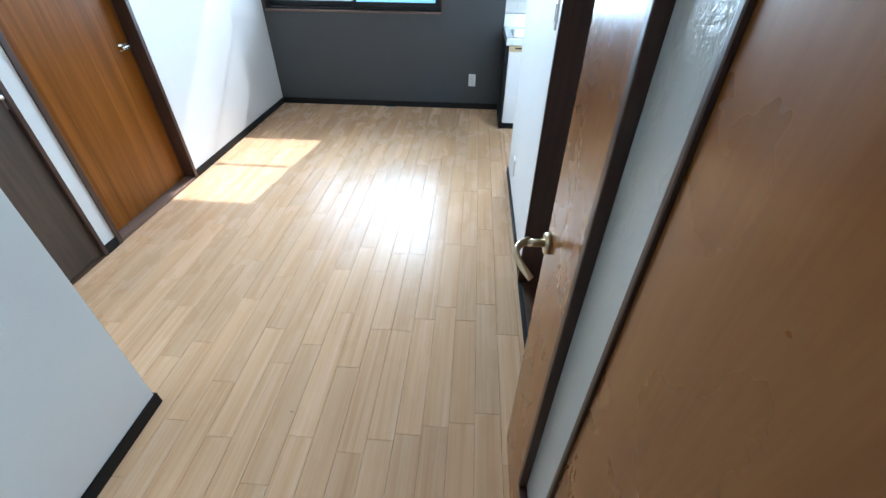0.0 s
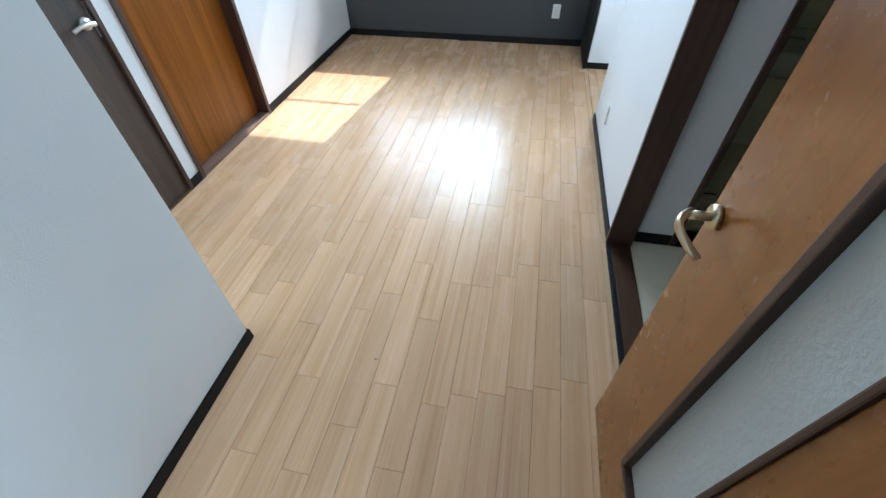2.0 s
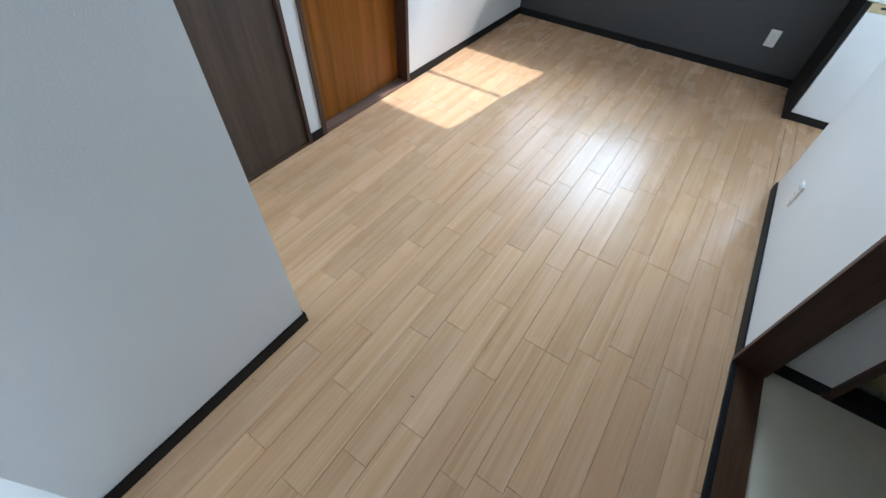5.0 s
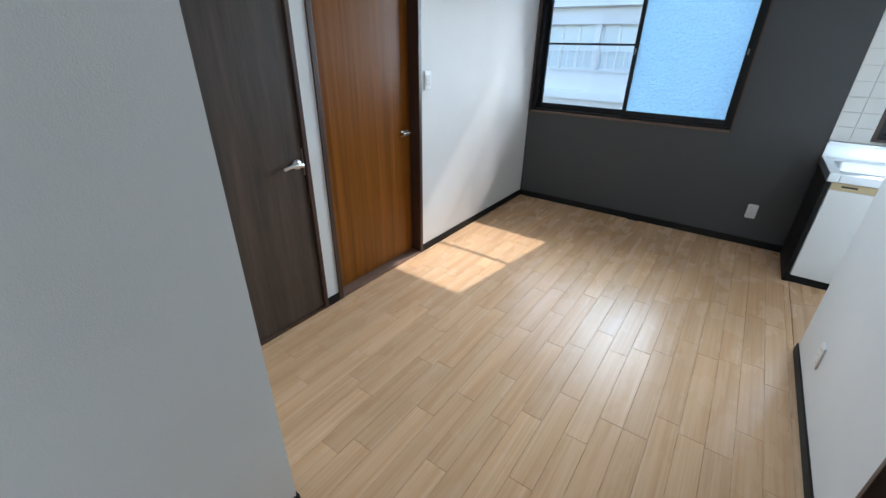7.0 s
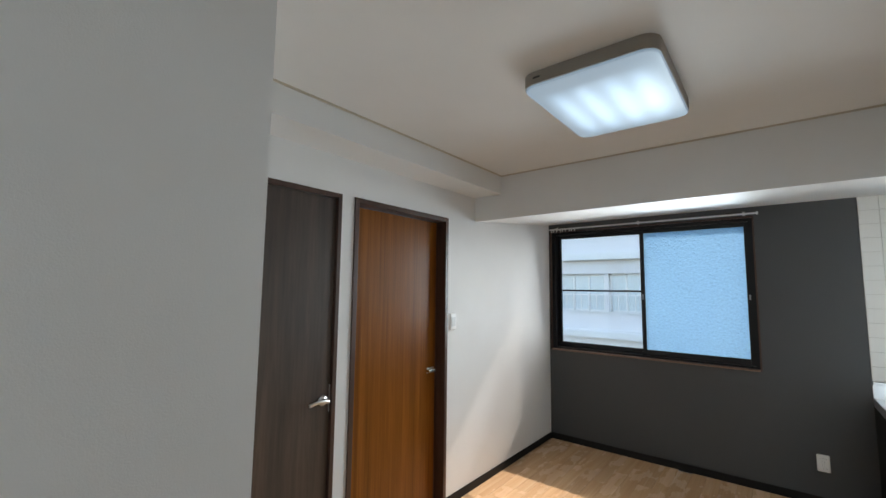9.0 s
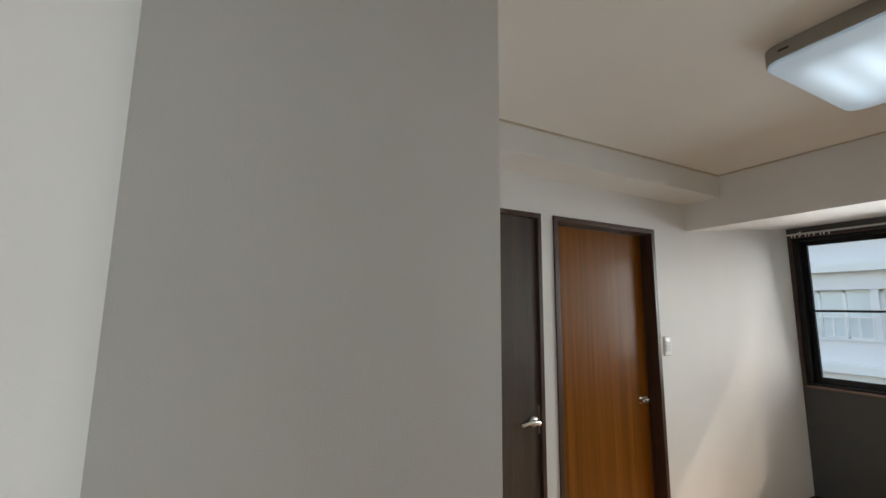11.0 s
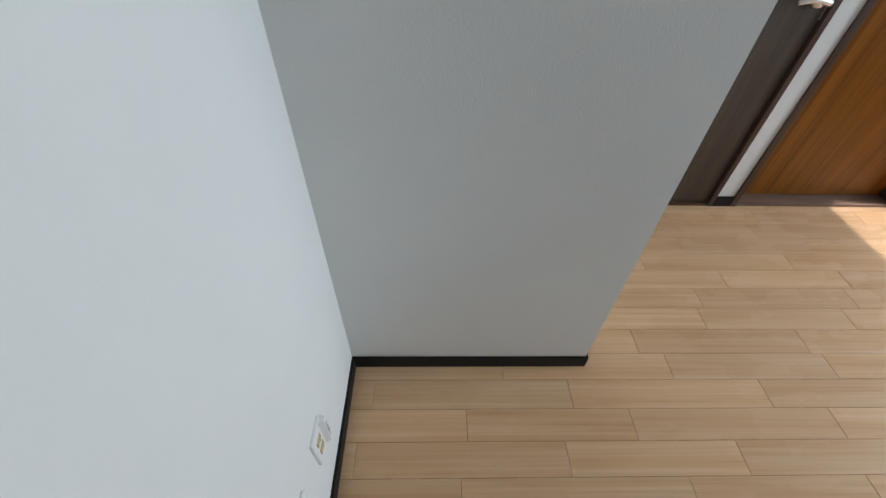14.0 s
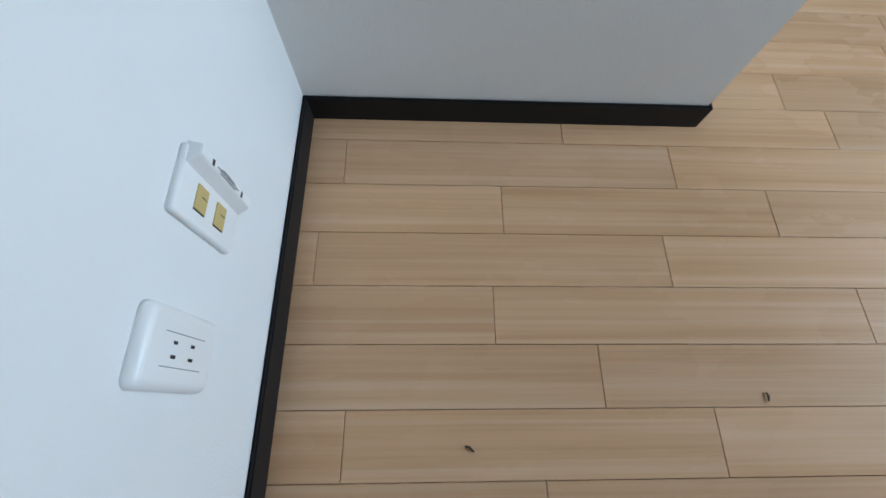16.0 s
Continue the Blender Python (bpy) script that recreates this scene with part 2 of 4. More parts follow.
def led_rows(m):
    """Four rows of diodes showing through the acrylic, fading towards its rim."""
    xyz = node(m, "ShaderNodeSeparateXYZ")
    join(m, coords(m), xyz.inputs[0])
    x, y = xyz.outputs[0], xyz.outputs[1]
    rows = math_node(m, "MULTIPLY_ADD", math_node(m, "COSINE", math_node(m, "MULTIPLY_ADD", x, 57.0, math.pi)), 0.24, 0.76)
    reach_x = math_node(m, "SUBTRACT", 1.0, math_node(m, "POWER", math_node(m, "ABSOLUTE", math_node(m, "MULTIPLY", x, 4.3)), 5.0))
    reach_y = math_node(m, "SUBTRACT", 1.0, math_node(m, "POWER", math_node(m, "ABSOLUTE", math_node(m, "MULTIPLY", math_node(m, "SUBTRACT", y, 0.03), 3.5)), 3.0))
    glow = math_node(m, "MULTIPLY", rows, math_node(m, "MULTIPLY", math_node(m, "MAXIMUM", reach_x, 0.0), math_node(m, "MAXIMUM", reach_y, 0.0)))
    return math_node(m, "MULTIPLY_ADD", glow, 0.19, 0.085)


join(M_LIGHT, led_rows(M_LIGHT), _p.inputs["Emission Strength"])


# ---- mesh helpers ----
def mesh_object(name, bm, mat, parent=None, smooth=False):
    data = bpy.data.meshes.new(name)
    bm.normal_update()
    bm.to_mesh(data)
    bm.free()
    if smooth:
        for f in data.polygons:
            f.use_smooth = True
    data.materials.append(mat)
    ob = new(name, data)
    if parent:
        ob.parent = parent
    return ob


def part(name, bm, mat, parent, label="", smooth=False):
    return tagged(mesh_object(name, bm, mat, parent, smooth), label)


def add_box(bm, x0, x1, y0, y1, z0, z1):
    geo = bmesh.ops.create_cube(bm, size=1.0)
    vs = geo["verts"]
    for v in vs:
        v.co = Vector(((x0 + x1) / 2 + v.co.x * (x1 - x0), (y0 + y1) / 2 + v.co.y * (y1 - y0), (z0 + z1) / 2 + v.co.z * (z1 - z0)))
    return vs


def box(x0, x1, y0, y1, z0, z1, bevel=0.0, segments=2):
    bm = bmesh.new()
    add_box(bm, x0, x1, y0, y1, z0, z1)
    if bevel:
        bmesh.ops.bevel(bm, geom=bm.edges[:], offset=bevel, segments=segments, affect="EDGES", profile=0.6)
    return bm


def boxes(*dims, bevel=0.0):
    bm = bmesh.new()
    for d in dims:
        add_box(bm, *d)
    if bevel:
        bmesh.ops.bevel(bm, geom=bm.edges[:], offset=bevel, segments=2, affect="EDGES", profile=0.6)
    return bm


def cylinder(p0, p1, r0, r1=None, seg=24):
    bm = bmesh.new()
    p0, p1 = Vector(p0), Vector(p1)
    d = p1 - p0
    m = Matrix.Translation((p0 + p1) / 2) @ d.to_track_quat("Z", "Y").to_matrix().to_4x4()
    bmesh.ops.create_cone(bm, cap_ends=True, segments=seg, radius1=r0, radius2=r0 if r1 is None else r1, depth=d.length, matrix=m)
    return bm


def rounded_plate(w, h, depth, corner, edge, seg=6):
    """A plate in the xz plane, its back at y = 0 and its front at y = depth, with round corners and a soft front edge."""
    bm = bmesh.new()

    def ring(inset, y):
        r = max(corner - inset, 0.0005)
        pts = []
        for cx, cz, a0 in ((1, 1, 0), (-1, 1, 90), (-1, -1, 180), (1, -1, 270)):
            for k in range(seg + 1):
                a = radians(a0 + 90 * k / seg)
                pts.append(bm.verts.new((cx * (w / 2 - inset - r) + r * math.cos(a), y, cz * (h / 2 - inset - r) + r * math.sin(a))))
        return pts

    rings = [ring(0, 0), ring(0, depth - edge)]
    for k in range(1, 5):
        a = radians(90 * k / 4)
        rings.append(ring(edge * (1 - math.cos(a)), depth - edge + edge * math.sin(a)))
    for a, b in zip(rings, rings[1:]):
        for k in range(len(a)):
            bm.faces.new((a[k], a[(k + 1) % len(a)], b[(k + 1) % len(b)], b[k]))
    bm.faces.new(rings[-1])
    bm.faces.new(rings[0][::-1])
    bmesh.ops.recalc_face_normals(bm, faces=bm.faces[:])
    return bm


def moved(bm, m):
    bm.transform(m)
    return bm


def tube(points, radii, seg=14, squash=1.0):
    """A smooth bar along points; squash flattens it across."""
    bm = bmesh.new()
    pts = [Vector(p) for p in points]
    rings = []
    for k, p in enumerate(pts):
        d = (pts[min(k + 1, len(pts) - 1)] - pts[max(k - 1, 0)]).normalized()
        side = d.cross(Vector((0, 0, 1)))
        side = side.normalized() if side.length > 1e-3 else Vector((1, 0, 0))
        up = side.cross(d)
        rings.append([bm.verts.new(p + radii[k] * (math.cos(a) * side * squash + math.sin(a) * up))
                      for a in (2 * math.pi * i / seg for i in range(seg))])
    for a, b in zip(rings, rings[1:]):
        for i in range(seg):
            bm.faces.new((a[i], a[(i + 1) % seg], b[(i + 1) % seg], b[i]))
    bm.faces.new(rings[0][::-1])
    bm.faces.new(rings[-1])
    bmesh.ops.recalc_face_normals(bm, faces=bm.faces[:])
    return bm


def setting(name, bm, mat, label, category):
    return tagged(mesh_object(name, bm, mat), label, category, kind="structure")


def thing(name, label, category, at=(0, 0, 0), group=""):
    ob = new(name)
    ob.location = at
    return tagged(ob, label, category, group)


def local(bm, at):
    bm.transform(Matrix.Translation(-Vector(at)))
    return bm


# ---- the large structure ----
floor = setting("floor", box(XL - 0.1, XR + 0.02, -0.12, YB, -0.08, -0.009), M_JOINT,
                "light oak strip flooring in staggered glossy boards", "floor")
kitchen_floor = setting("kitchen_floor", box(XR + 0.02, 3.0, 2.93, YB, -0.08, -0.009), M_JOINT, "subfloor under the kitchen boards", "floor")
setting("ceiling", box(XL - 0.15, 3.1, -0.15, BEAM_Y, CEIL, CEIL + 0.12), M_CEIL, "off-white papered flat ceiling", "ceiling")


def sloped_soffit():
    bm = bmesh.new()
    sec = [(BEAM_Y, 2.052), (BEAM_Y, CEIL + 0.12), (YB + 0.15, CEIL + 0.12), (YB + 0.15, 2.215), (YB, 2.2)]
    a = [bm.verts.new((XL - 0.1, y, z)) for y, z in sec]
    b = [bm.verts.new((3.1, y, z)) for y, z in sec]
    bm.faces.new(a)
    bm.faces.new(b[::-1])
    for k in range(5):
        bm.faces.new((a[k], b[k], b[(k + 1) % 5], a[(k + 1) % 5]))
    bmesh.ops.recalc_face_normals(bm, faces=bm.faces[:])
    return bm


setting("ceiling_beam_window", sloped_soffit(), M_WHITE, "deep white papered ceiling beam above the window", "beam")
setting("ceiling_beam_side", box(XL - 0.05, BEAM_X, 0.0, BEAM_Y - 0.002, 2.243, CEIL + 0.02), M_WHITE, "shallow white papered ceiling beam over the doors", "beam")
setting("ceiling_trim", boxes((BEAM_X, BEAM_X + 0.008, PY, BEAM_Y - 0.01, CEIL - 0.008, CEIL),
                              (BEAM_X, 3.0, BEAM_Y - 0.010, BEAM_Y - 0.002, CEIL - 0.008, CEIL)), M_TRIM,
        "thin cream cove strip along the ceiling edge", "trim")

# Left wall with two door openings.
D1, D2 = (0.93, 1.692), (1.785, 2.652)
TOP = 2.03
setting("wall_left", boxes((XL - 0.15, XL, -0.15, D1[0], 0, 2.4), (XL - 0.15, XL, D1[1], D2[0], 0, TOP), (XL - 0.15, XL, D2[1], YB + 0.15, 0, TOP),
                           (XL - 0.15, XL, D1[0], YB + 0.15, TOP, 2.4)), M_WHITE, "white textured wallpaper wall with two doors", "wall")
setting("wall_partition", box(XL, XP, 0.0, PY, 0, CEIL), M_WHITE, "white papered partition jutting into the room", "wall")

# Wall with the entrance opening.
JX, HX = 0.548, 1.150
setting("wall_entrance", boxes((XL - 0.15, JX - 0.045, -0.14, 0.0, 0, CEIL), (HX + 0.03, XR + 0.15, -0.14, 0.0, 0, CEIL),
                               (JX - 0.045, HX + 0.03, -0.14, 0.0, 2.03, CEIL)), M_WHITE, "white papered wall beside the entrance", "wall")
OY0, OY1, RFAR = 0.80, 1.645, 2.93
setting("wall_right", boxes((XR, XR + 0.107, 0.0, OY0 - 0.021, 0, CEIL), (XR, XR + 0.107, OY1 + 0.021, RFAR, 0, CEIL), (XR, XR + 0.107, OY0 - 0.021, OY1 + 0.021, 2.05, CEIL)),
        M_WHITE, "white papered wall with an opening to the washroom", "wall")
setting("wall_kitchen_side", box(XR + 0.107, 3.1, RFAR - 0.1, RFAR, 0, CEIL), M_WHITE, "white wall closing the kitchen recess", "wall")
setting("wall_kitchen_end", box(3.0, 3.1, RFAR, YB + 0.15, 0, CEIL), M_WHITE, "white wall at the end of the kitchen", "wall")

# Window wall: charcoal part and tiled part.
WX0, WX1, WZ0, WZ1 = -1.128, 0.612, 0.895, 2.125
KX0, KX1, KZ0, KZ1 = 1.42, 2.45, 0.93, 2.14
TX = 1.207
setting("wall_window", boxes((XL - 0.1, WX0, YB, YB + 0.15, 0, 2.3), (WX1, TX, YB, YB + 0.15, 0, 2.3), (WX0, WX1, YB, YB + 0.15, 0, WZ0),
                             (WX0, WX1, YB, YB + 0.15, WZ1, 2.3)), M_GREY, "charcoal grey accent wall under the window", "wall")
wall_tiled = setting("wall_tiled", boxes((TX, KX0, YB, YB + 0.15, 0, 2.3), (KX1, 3.1, YB, YB + 0.15, 0, 2.3), (KX0, KX1, YB, YB + 0.15, 0, KZ0),
                            (KX0, KX1, YB, YB + 0.15, KZ1, 2.3)), M_GROUT, "white tiled kitchen wall above the sink", "wall")

# Hall behind the entrance: an unseen, guessed box closing off light and feeding reflections.
setting("hall_floor", box(JX - 0.6, HX + 0.5, -2.2, -0.12, -0.08, 0.0), M_SILL2, "plain unseen hall floor boards", "floor")
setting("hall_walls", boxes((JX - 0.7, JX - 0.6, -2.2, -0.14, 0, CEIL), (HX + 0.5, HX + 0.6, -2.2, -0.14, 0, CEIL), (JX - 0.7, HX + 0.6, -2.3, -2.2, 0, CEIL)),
        M_DARKWALL, "plain pale unseen hall walls, added to close off light", "wall")
setting("hall_ceiling", box(JX - 0.7, HX + 0.6, -2.3, -0.14, CEIL, CEIL + 0.1), M_CEIL, "plain unseen hall ceiling, added to close off light", "ceiling")

# Washroom and bathroom beyond the right wall.
WY, BX = 1.70, 1.575
setting("washroom_floor", box(XR + 0.107, 2.7, -0.1, WY, -0.08, -0.004), M_CREAM, "cream vinyl washroom floor", "floor")
setting("washroom_wall", boxes((XR + 0.107, BX - 0.028, WY, WY + 0.08, 0, CEIL), (2.328, 2.7, WY, WY + 0.08, 0, CEIL), (BX - 0.028, 2.328, WY, WY + 0.08, 1.97, CEIL),
                               (2.7, 2.8, -0.14, WY + 0.08, 0, CEIL), (XR + 0.107, 2.7, -0.14, -0.1, 0, CEIL)), M_WHITE, "white washroom wall beside the bathroom door", "wall")
setting("bathroom_floor", box(1.45, 2.7, WY + 0.08, RFAR - 0.1, -0.1, 0.0), M_BATH, "olive cream moulded bathroom floor", "floor")
setting("bathroom_wall", boxes((1.36, 1.45, WY + 0.08, RFAR - 0.1, 0, 2.2), (2.7, 2.8, WY + 0.08, RFAR - 0.1, 0, 2.2), (1.45, 2.7, RFAR - 0.15, RFAR - 0.1, 0, 2.2)),
        M_BATH, "olive cream bathroom wall panels", "wall")
setting("bathroom_ceiling", box(1.36, 2.8, WY + 0.08, RFAR - 0.1, 2.2, 2.3), M_BATH, "plain bathroom ceiling panel", "ceiling")

# Baseboards.
T = 0.008
def baseboard(name, *dims):
    bm = bmesh.new()
    for d in dims:
        add_box(bm, *d)
    tops = [e for e in bm.edges if all(abs(v.co.z - BB) < 1e-5 for v in e.verts)]
    bmesh.ops.bevel(bm, geom=tops, offset=0.003, segments=2, affect="EDGES")
    return setting(name, bm, M_BASE, "low black vinyl baseboard", "baseboard")

baseboard("baseboard_partition", (XP, XP + T, T, PY + T, -0.005, BB))
baseboard("baseboard_partition_end", (XL, XP, PY, PY + T, -0.005, BB))
baseboard("baseboard_entrance", (XP, JX - 0.05, 0, T, -0.005, BB))
baseboard("baseboard_left", (XL, XL + T, D1[1] + 0.002, D2[0] - 0.002, -0.005, BB))
baseboard("baseboard_left_far", (XL, XL + T, D2[1] + 0.002, YB - T, -0.005, BB))
baseboard("baseboard_window", (XL, 1.218, YB - T, YB, -0.005, BB))
baseboard("baseboard_right", (XR - T, XR, OY1 + 0.022, RFAR + T, -0.005, BB))
baseboard("baseboard_right_end", (XR, 3.0, RFAR, RFAR + T, -0.005, BB))
baseboard("baseboard_washroom", (XR + 0.112, BX - 0.03, WY - T, WY, -0.005, BB))


# ---- doors ----
def lever(parent, base, out, along, mat, length=0.12, droop=0.0, label="", curve=0.0):
    """A lever handle: round rose, neck and a bar that turns along the leaf."""
    base, out, along = Vector(base), Vector(out), Vector(along)
    rose = part("rose", cylinder(base, base + out * 0.012, 0.026, 0.025), mat, parent, label, True)
    part("neck", cylinder(base + out * 0.010, base + out * 0.05, 0.0095), mat, rose, "", True)
    pts, rad = [], []
    for k in range(15):
        s = k / 14
        pts.append(base + out * (0.048 + curve * math.sin(s * math.pi) * 0.3 + 0.006 * math.sin(s * math.pi)) + along * (s * length - 0.008)
                   + Vector((0, 0, 1)) * (0.010 * math.sin(s * math.pi) - droop * s * s))
        rad.append(0.0105 - 0.002 * s)
    part("lever", tube(pts, rad, 14, 0.8), mat, rose, "", True)
    return rose


# Dark walnut door, flush in its frame.
door_1 = tagged(new("door_1"), "closed dark walnut-grain door with a silver lever", "door", kind="structure")
fx = XL + 0.010
part("door_frame", boxes((XL - 0.10, fx, D1[1] - 0.024, D1[1], 0, TOP), (XL - 0.10, fx, D1[0], D1[0] + 0.024, 0, TOP),
                         (XL - 0.10, fx, D1[0] + 0.024, D1[1] - 0.024, TOP - 0.026, TOP), bevel=0.0015), M_FRAME, door_1, "dark brown frame")
part("leaf", box(XL - 0.045, XL - 0.006, D1[0] + 0.028, D1[1] - 0.028, 0.022, TOP - 0.031, 0.0015), M_WALNUT, door_1)
part("threshold", box(XL - 0.10, XL + 0.006, D1[0] + 0.024, D1[1] - 0.024, 0, 0.014, 0.002), M_SILL, door_1, "reddish brown threshold")
lever(door_1, (XL - 0.006, 1.620, 0.925), (1, 0, 0), (0, -1, 0), M_SILVER, 0.115, label="satin silver lever handle")
part("edge_plate", box(XL - 0.03, XL - 0.0045, D1[1] - 0.034, D1[1] - 0.0275, 0.86, 1.0), M_SILVER, door_1, "narrow silver latch plate")

# Reddish door set back in a deep frame.
door_2 = tagged(new("door_2"), "closed reddish-brown veneer door set back in its frame", "door", kind="structure")
part("door_frame", boxes((XL - 0.13, fx, D2[1] - 0.030, D2[1], 0, TOP), (XL - 0.13, fx, D2[0], D2[0] + 0.030, 0, TOP),
                         (XL - 0.13, fx, D2[0] + 0.030, D2[1] - 0.030, TOP - 0.030, TOP), bevel=0.002), M_FRAME, door_2, "dark brown deep frame")
part("stop", boxes((XL - 0.13, XL - 0.075, D2[1] - 0.045, D2[1] - 0.030, 0.02, TOP - 0.03), (XL - 0.13, XL - 0.075, D2[0] + 0.03, D2[0] + 0.034, 0.02, TOP - 0.03)), M_FRAME, door_2)
part("leaf", box(XL - 0.110, XL - 0.070, D2[0] + 0.035, D2[1] - 0.046, 0.022, TOP - 0.036, 0.002), M_TEAK, door_2)
part("threshold", box(XL - 0.13, XL + 0.006, D2[0] + 0.03, D2[1] - 0.03, 0, 0.018, 0.003), M_SILL2, door_2, "worn grey-brown threshold")
knob = part("pull", box(XL - 0.070, XL - 0.035, 2.510, 2.575, 0.925, 0.947, 0.006, 3), M_NICKEL, door_2, "small pale metal pull")
part("pull_plate", box(XL - 0.070, XL - 0.066, 2.520, 2.590, 0.918, 0.954, 0.0015), M_SILVER, knob)

# Entrance door, standing open beside the right wall.
LX0, LX1, LY0, LY1 = 1.135, 1.171, 0.010, 0.760
GY0, GY1, GZ0, GZ1 = 0.310, 0.500, 0.250, 1.790
door_3 = tagged(new("door_3"), "open brown veneer door with a tall rippled glass strip", "door", kind="structure")
part("leaf", boxes((LX0, LX1, LY0, GY0, 0.008, 2.0), (LX0, LX1, GY1, LY1, 0.008, 2.0), (LX0, LX1, GY0, GY1, 0.008, GZ0), (LX0, LX1, GY0, GY1, GZ1, 2.0)), M_LEAF, door_3)
bead = 0.018
part("glazing_bead", boxes((LX0 - 0.006, LX1 + 0.006, GY1 - bead, GY1 + 0.004, GZ0, GZ1), (LX0 - 0.006, LX1 + 0.006, GY0 - 0.004, GY0 + 0.010, GZ0, GZ1),
                           (LX0 - 0.006, LX1 + 0.006, GY0 + 0.010, GY1 - bead, GZ0, GZ0 + bead), (LX0 - 0.006, LX1 + 0.006, GY0 + 0.010, GY1 - bead, GZ1 - bead, GZ1), bevel=0.004),
     M_FRAME, door_3, "dark brown moulded glazing bead")
part("pane", box(LX0 + 0.016, LX0 + 0.021, GY0 + 0.010, GY1 - bead, GZ0 + bead, GZ1 - bead), M_DOORGLASS, door_3, "rippled translucent glass")
lever(door_3, (LX0, 0.728, 0.946), (-1, 0, 0), (0, -1, 0), M_BRASS, 0.105, 0.026, "worn brass lever handle", 0.085)
part("latch_plate", box(LX0 + 0.006, LX1 - 0.006, LY1, LY1 + 0.0015, 0.87, 1.03), M_BRASS, door_3)
for z in (0.25, 1.0, 1.8):
    part("hinge", cylinder((LX1 - 0.002, 0.003, z - 0.05), (LX1 - 0.002, 0.003, z + 0.05), 0.007, seg=12), M_BRASS, door_3)
setting("entrance_frame", boxes((JX - 0.045, JX, -0.145, 0.028, 0, 2.03), (HX + 0.002, HX + 0.045, -0.145, -0.006, 0, 2.03), (JX, HX + 0.002, -0.145, 0.02, 1.995, 2.03), bevel=0.003),
        M_FRAME, "dark brown wooden entrance frame", "trim")

# Washroom opening.
setting("washroom_frame", boxes((XR - 0.012, XR + 0.112, OY1, OY1 + 0.021, 0, 2.05), (XR - 0.012, XR + 0.112, OY0 - 0.021, OY0, 0, 2.05),
                                (XR - 0.012, XR + 0.112, OY0, OY1, 2.03, 2.05), bevel=0.002), M_FRAME, "dark brown wooden opening frame", "trim")
setting("washroom_threshold", box(XR + 0.012, XR + 0.107, OY0, OY1, -0.01, 0.004, 0.002), M_SILL, "scuffed dark wooden threshold", "trim")
setting("threshold_edge", box(XR - 0.012, XR + 0.010, OY0, OY1, -0.006, 0.008, 0.003), M_BASE, "black edge strip on the threshold", "trim")
setting("bathroom_door_frame", boxes((BX - 0.028, BX, WY - 0.014, WY + 0.085, 0, 1.97), (2.3, 2.328, WY - 0.014, WY + 0.085, 0, 1.97), (BX, 2.3, WY - 0.014, WY + 0.085, 1.94, 1.97)),
        M_FRAME, "dark brown bathroom door frame", "trim")
setting("bathroom_sill", box(BX, 2.3, WY - 0.012, WY + 0.09, -0.004, 0.05, 0.004), M_BASE, "black bathroom door sill", "trim")
setting("bathroom_sill_rail", box(BX, 2.3, WY + 0.062, WY + 0.085, 0.05, 0.062, 0.002), M_SILVER, "thin metal rail on the bathroom sill", "trim")


# ---- window ----
def sash(window, x0, x1, z0, z1, y, glass, label, bar=None, wide=0.034, bottom=0.05):
    fr = part("sash", boxes((x0, x0 + wide, y, y + 0.028, z0, z1), (x1 - wide, x1, y, y + 0.028, z0, z1),
                            (x0 + wide, x1 - wide, y, y + 0.028, z0, z0 + bottom), (x0 + wide, x1 - wide, y, y + 0.028, z1 - 0.036, z1), bevel=0.002), M_ALU, window, "black aluminium sash")
    pane = part("pane", box(x0 + wide, x1 - wide, y + 0.012, y + 0.017, z0 + bottom, z1 - 0.036), glass, fr, label)
    pane.visible_shadow = glass is not M_GLASS
    if bar:
        part("glazing_bar", box(x0 + wide, x1 - wide, y + 0.004, y + 0.026, bar - 0.009, bar + 0.009, 0.002), M_ALU, fr)
    return fr


window_1 = tagged(new("window_1"), "sliding window, one clear and one frosted pane", "window", kind="structure")
part("window_frame", boxes((WX0 + 0.012, WX0 + 0.05, YB + 0.012, YB + 0.15, WZ0 + 0.012, WZ1 - 0.012), (WX1 - 0.036, WX1 - 0.012, YB + 0.012, YB + 0.15, WZ0 + 0.012, WZ1 - 0.012),
                           (WX0 + 0.05, WX1 - 0.036, YB + 0.012, YB + 0.15, WZ0 + 0.012, WZ0 + 0.030), (WX0 + 0.05, WX1 - 0.036, YB + 0.012, YB + 0.15, WZ1 - 0.04, WZ1 - 0.012)), M_ALU, window_1, "black aluminium frame")
part("casing", boxes((WX0, WX0 + 0.012, YB - 0.008, YB + 0.15, WZ0, WZ1), (WX1 - 0.012, WX1, YB - 0.008, YB + 0.15, WZ0, WZ1),
                     (WX0 + 0.012, WX1 - 0.012, YB - 0.008, YB + 0.15, WZ1 - 0.012, WZ1)), M_FRAME, window_1, "dark brown wooden casing")
part("window_sill", box(WX0 + 0.012, WX1 - 0.012, YB - 0.018, YB + 0.15, WZ0 - 0.004, WZ0 + 0.011, 0.003), M_SILL2, window_1, "narrow brown sill")
sash(window_1, WX0 + 0.05, -0.225, WZ0 + 0.03, WZ1 - 0.04, YB + 0.075, M_GLASS, "clear glass", 1.505)
s2 = sash(window_1, -0.255, WX1 - 0.036, WZ0 + 0.03, WZ1 - 0.04, YB + 0.036, M_FROST, "bluish frosted glass")
part("sash_latch", box(-0.244, -0.232, YB + 0.022, YB + 0.036, 1.43, 1.48, 0.004), M_BEZEL, s2, "small metal sash latch")
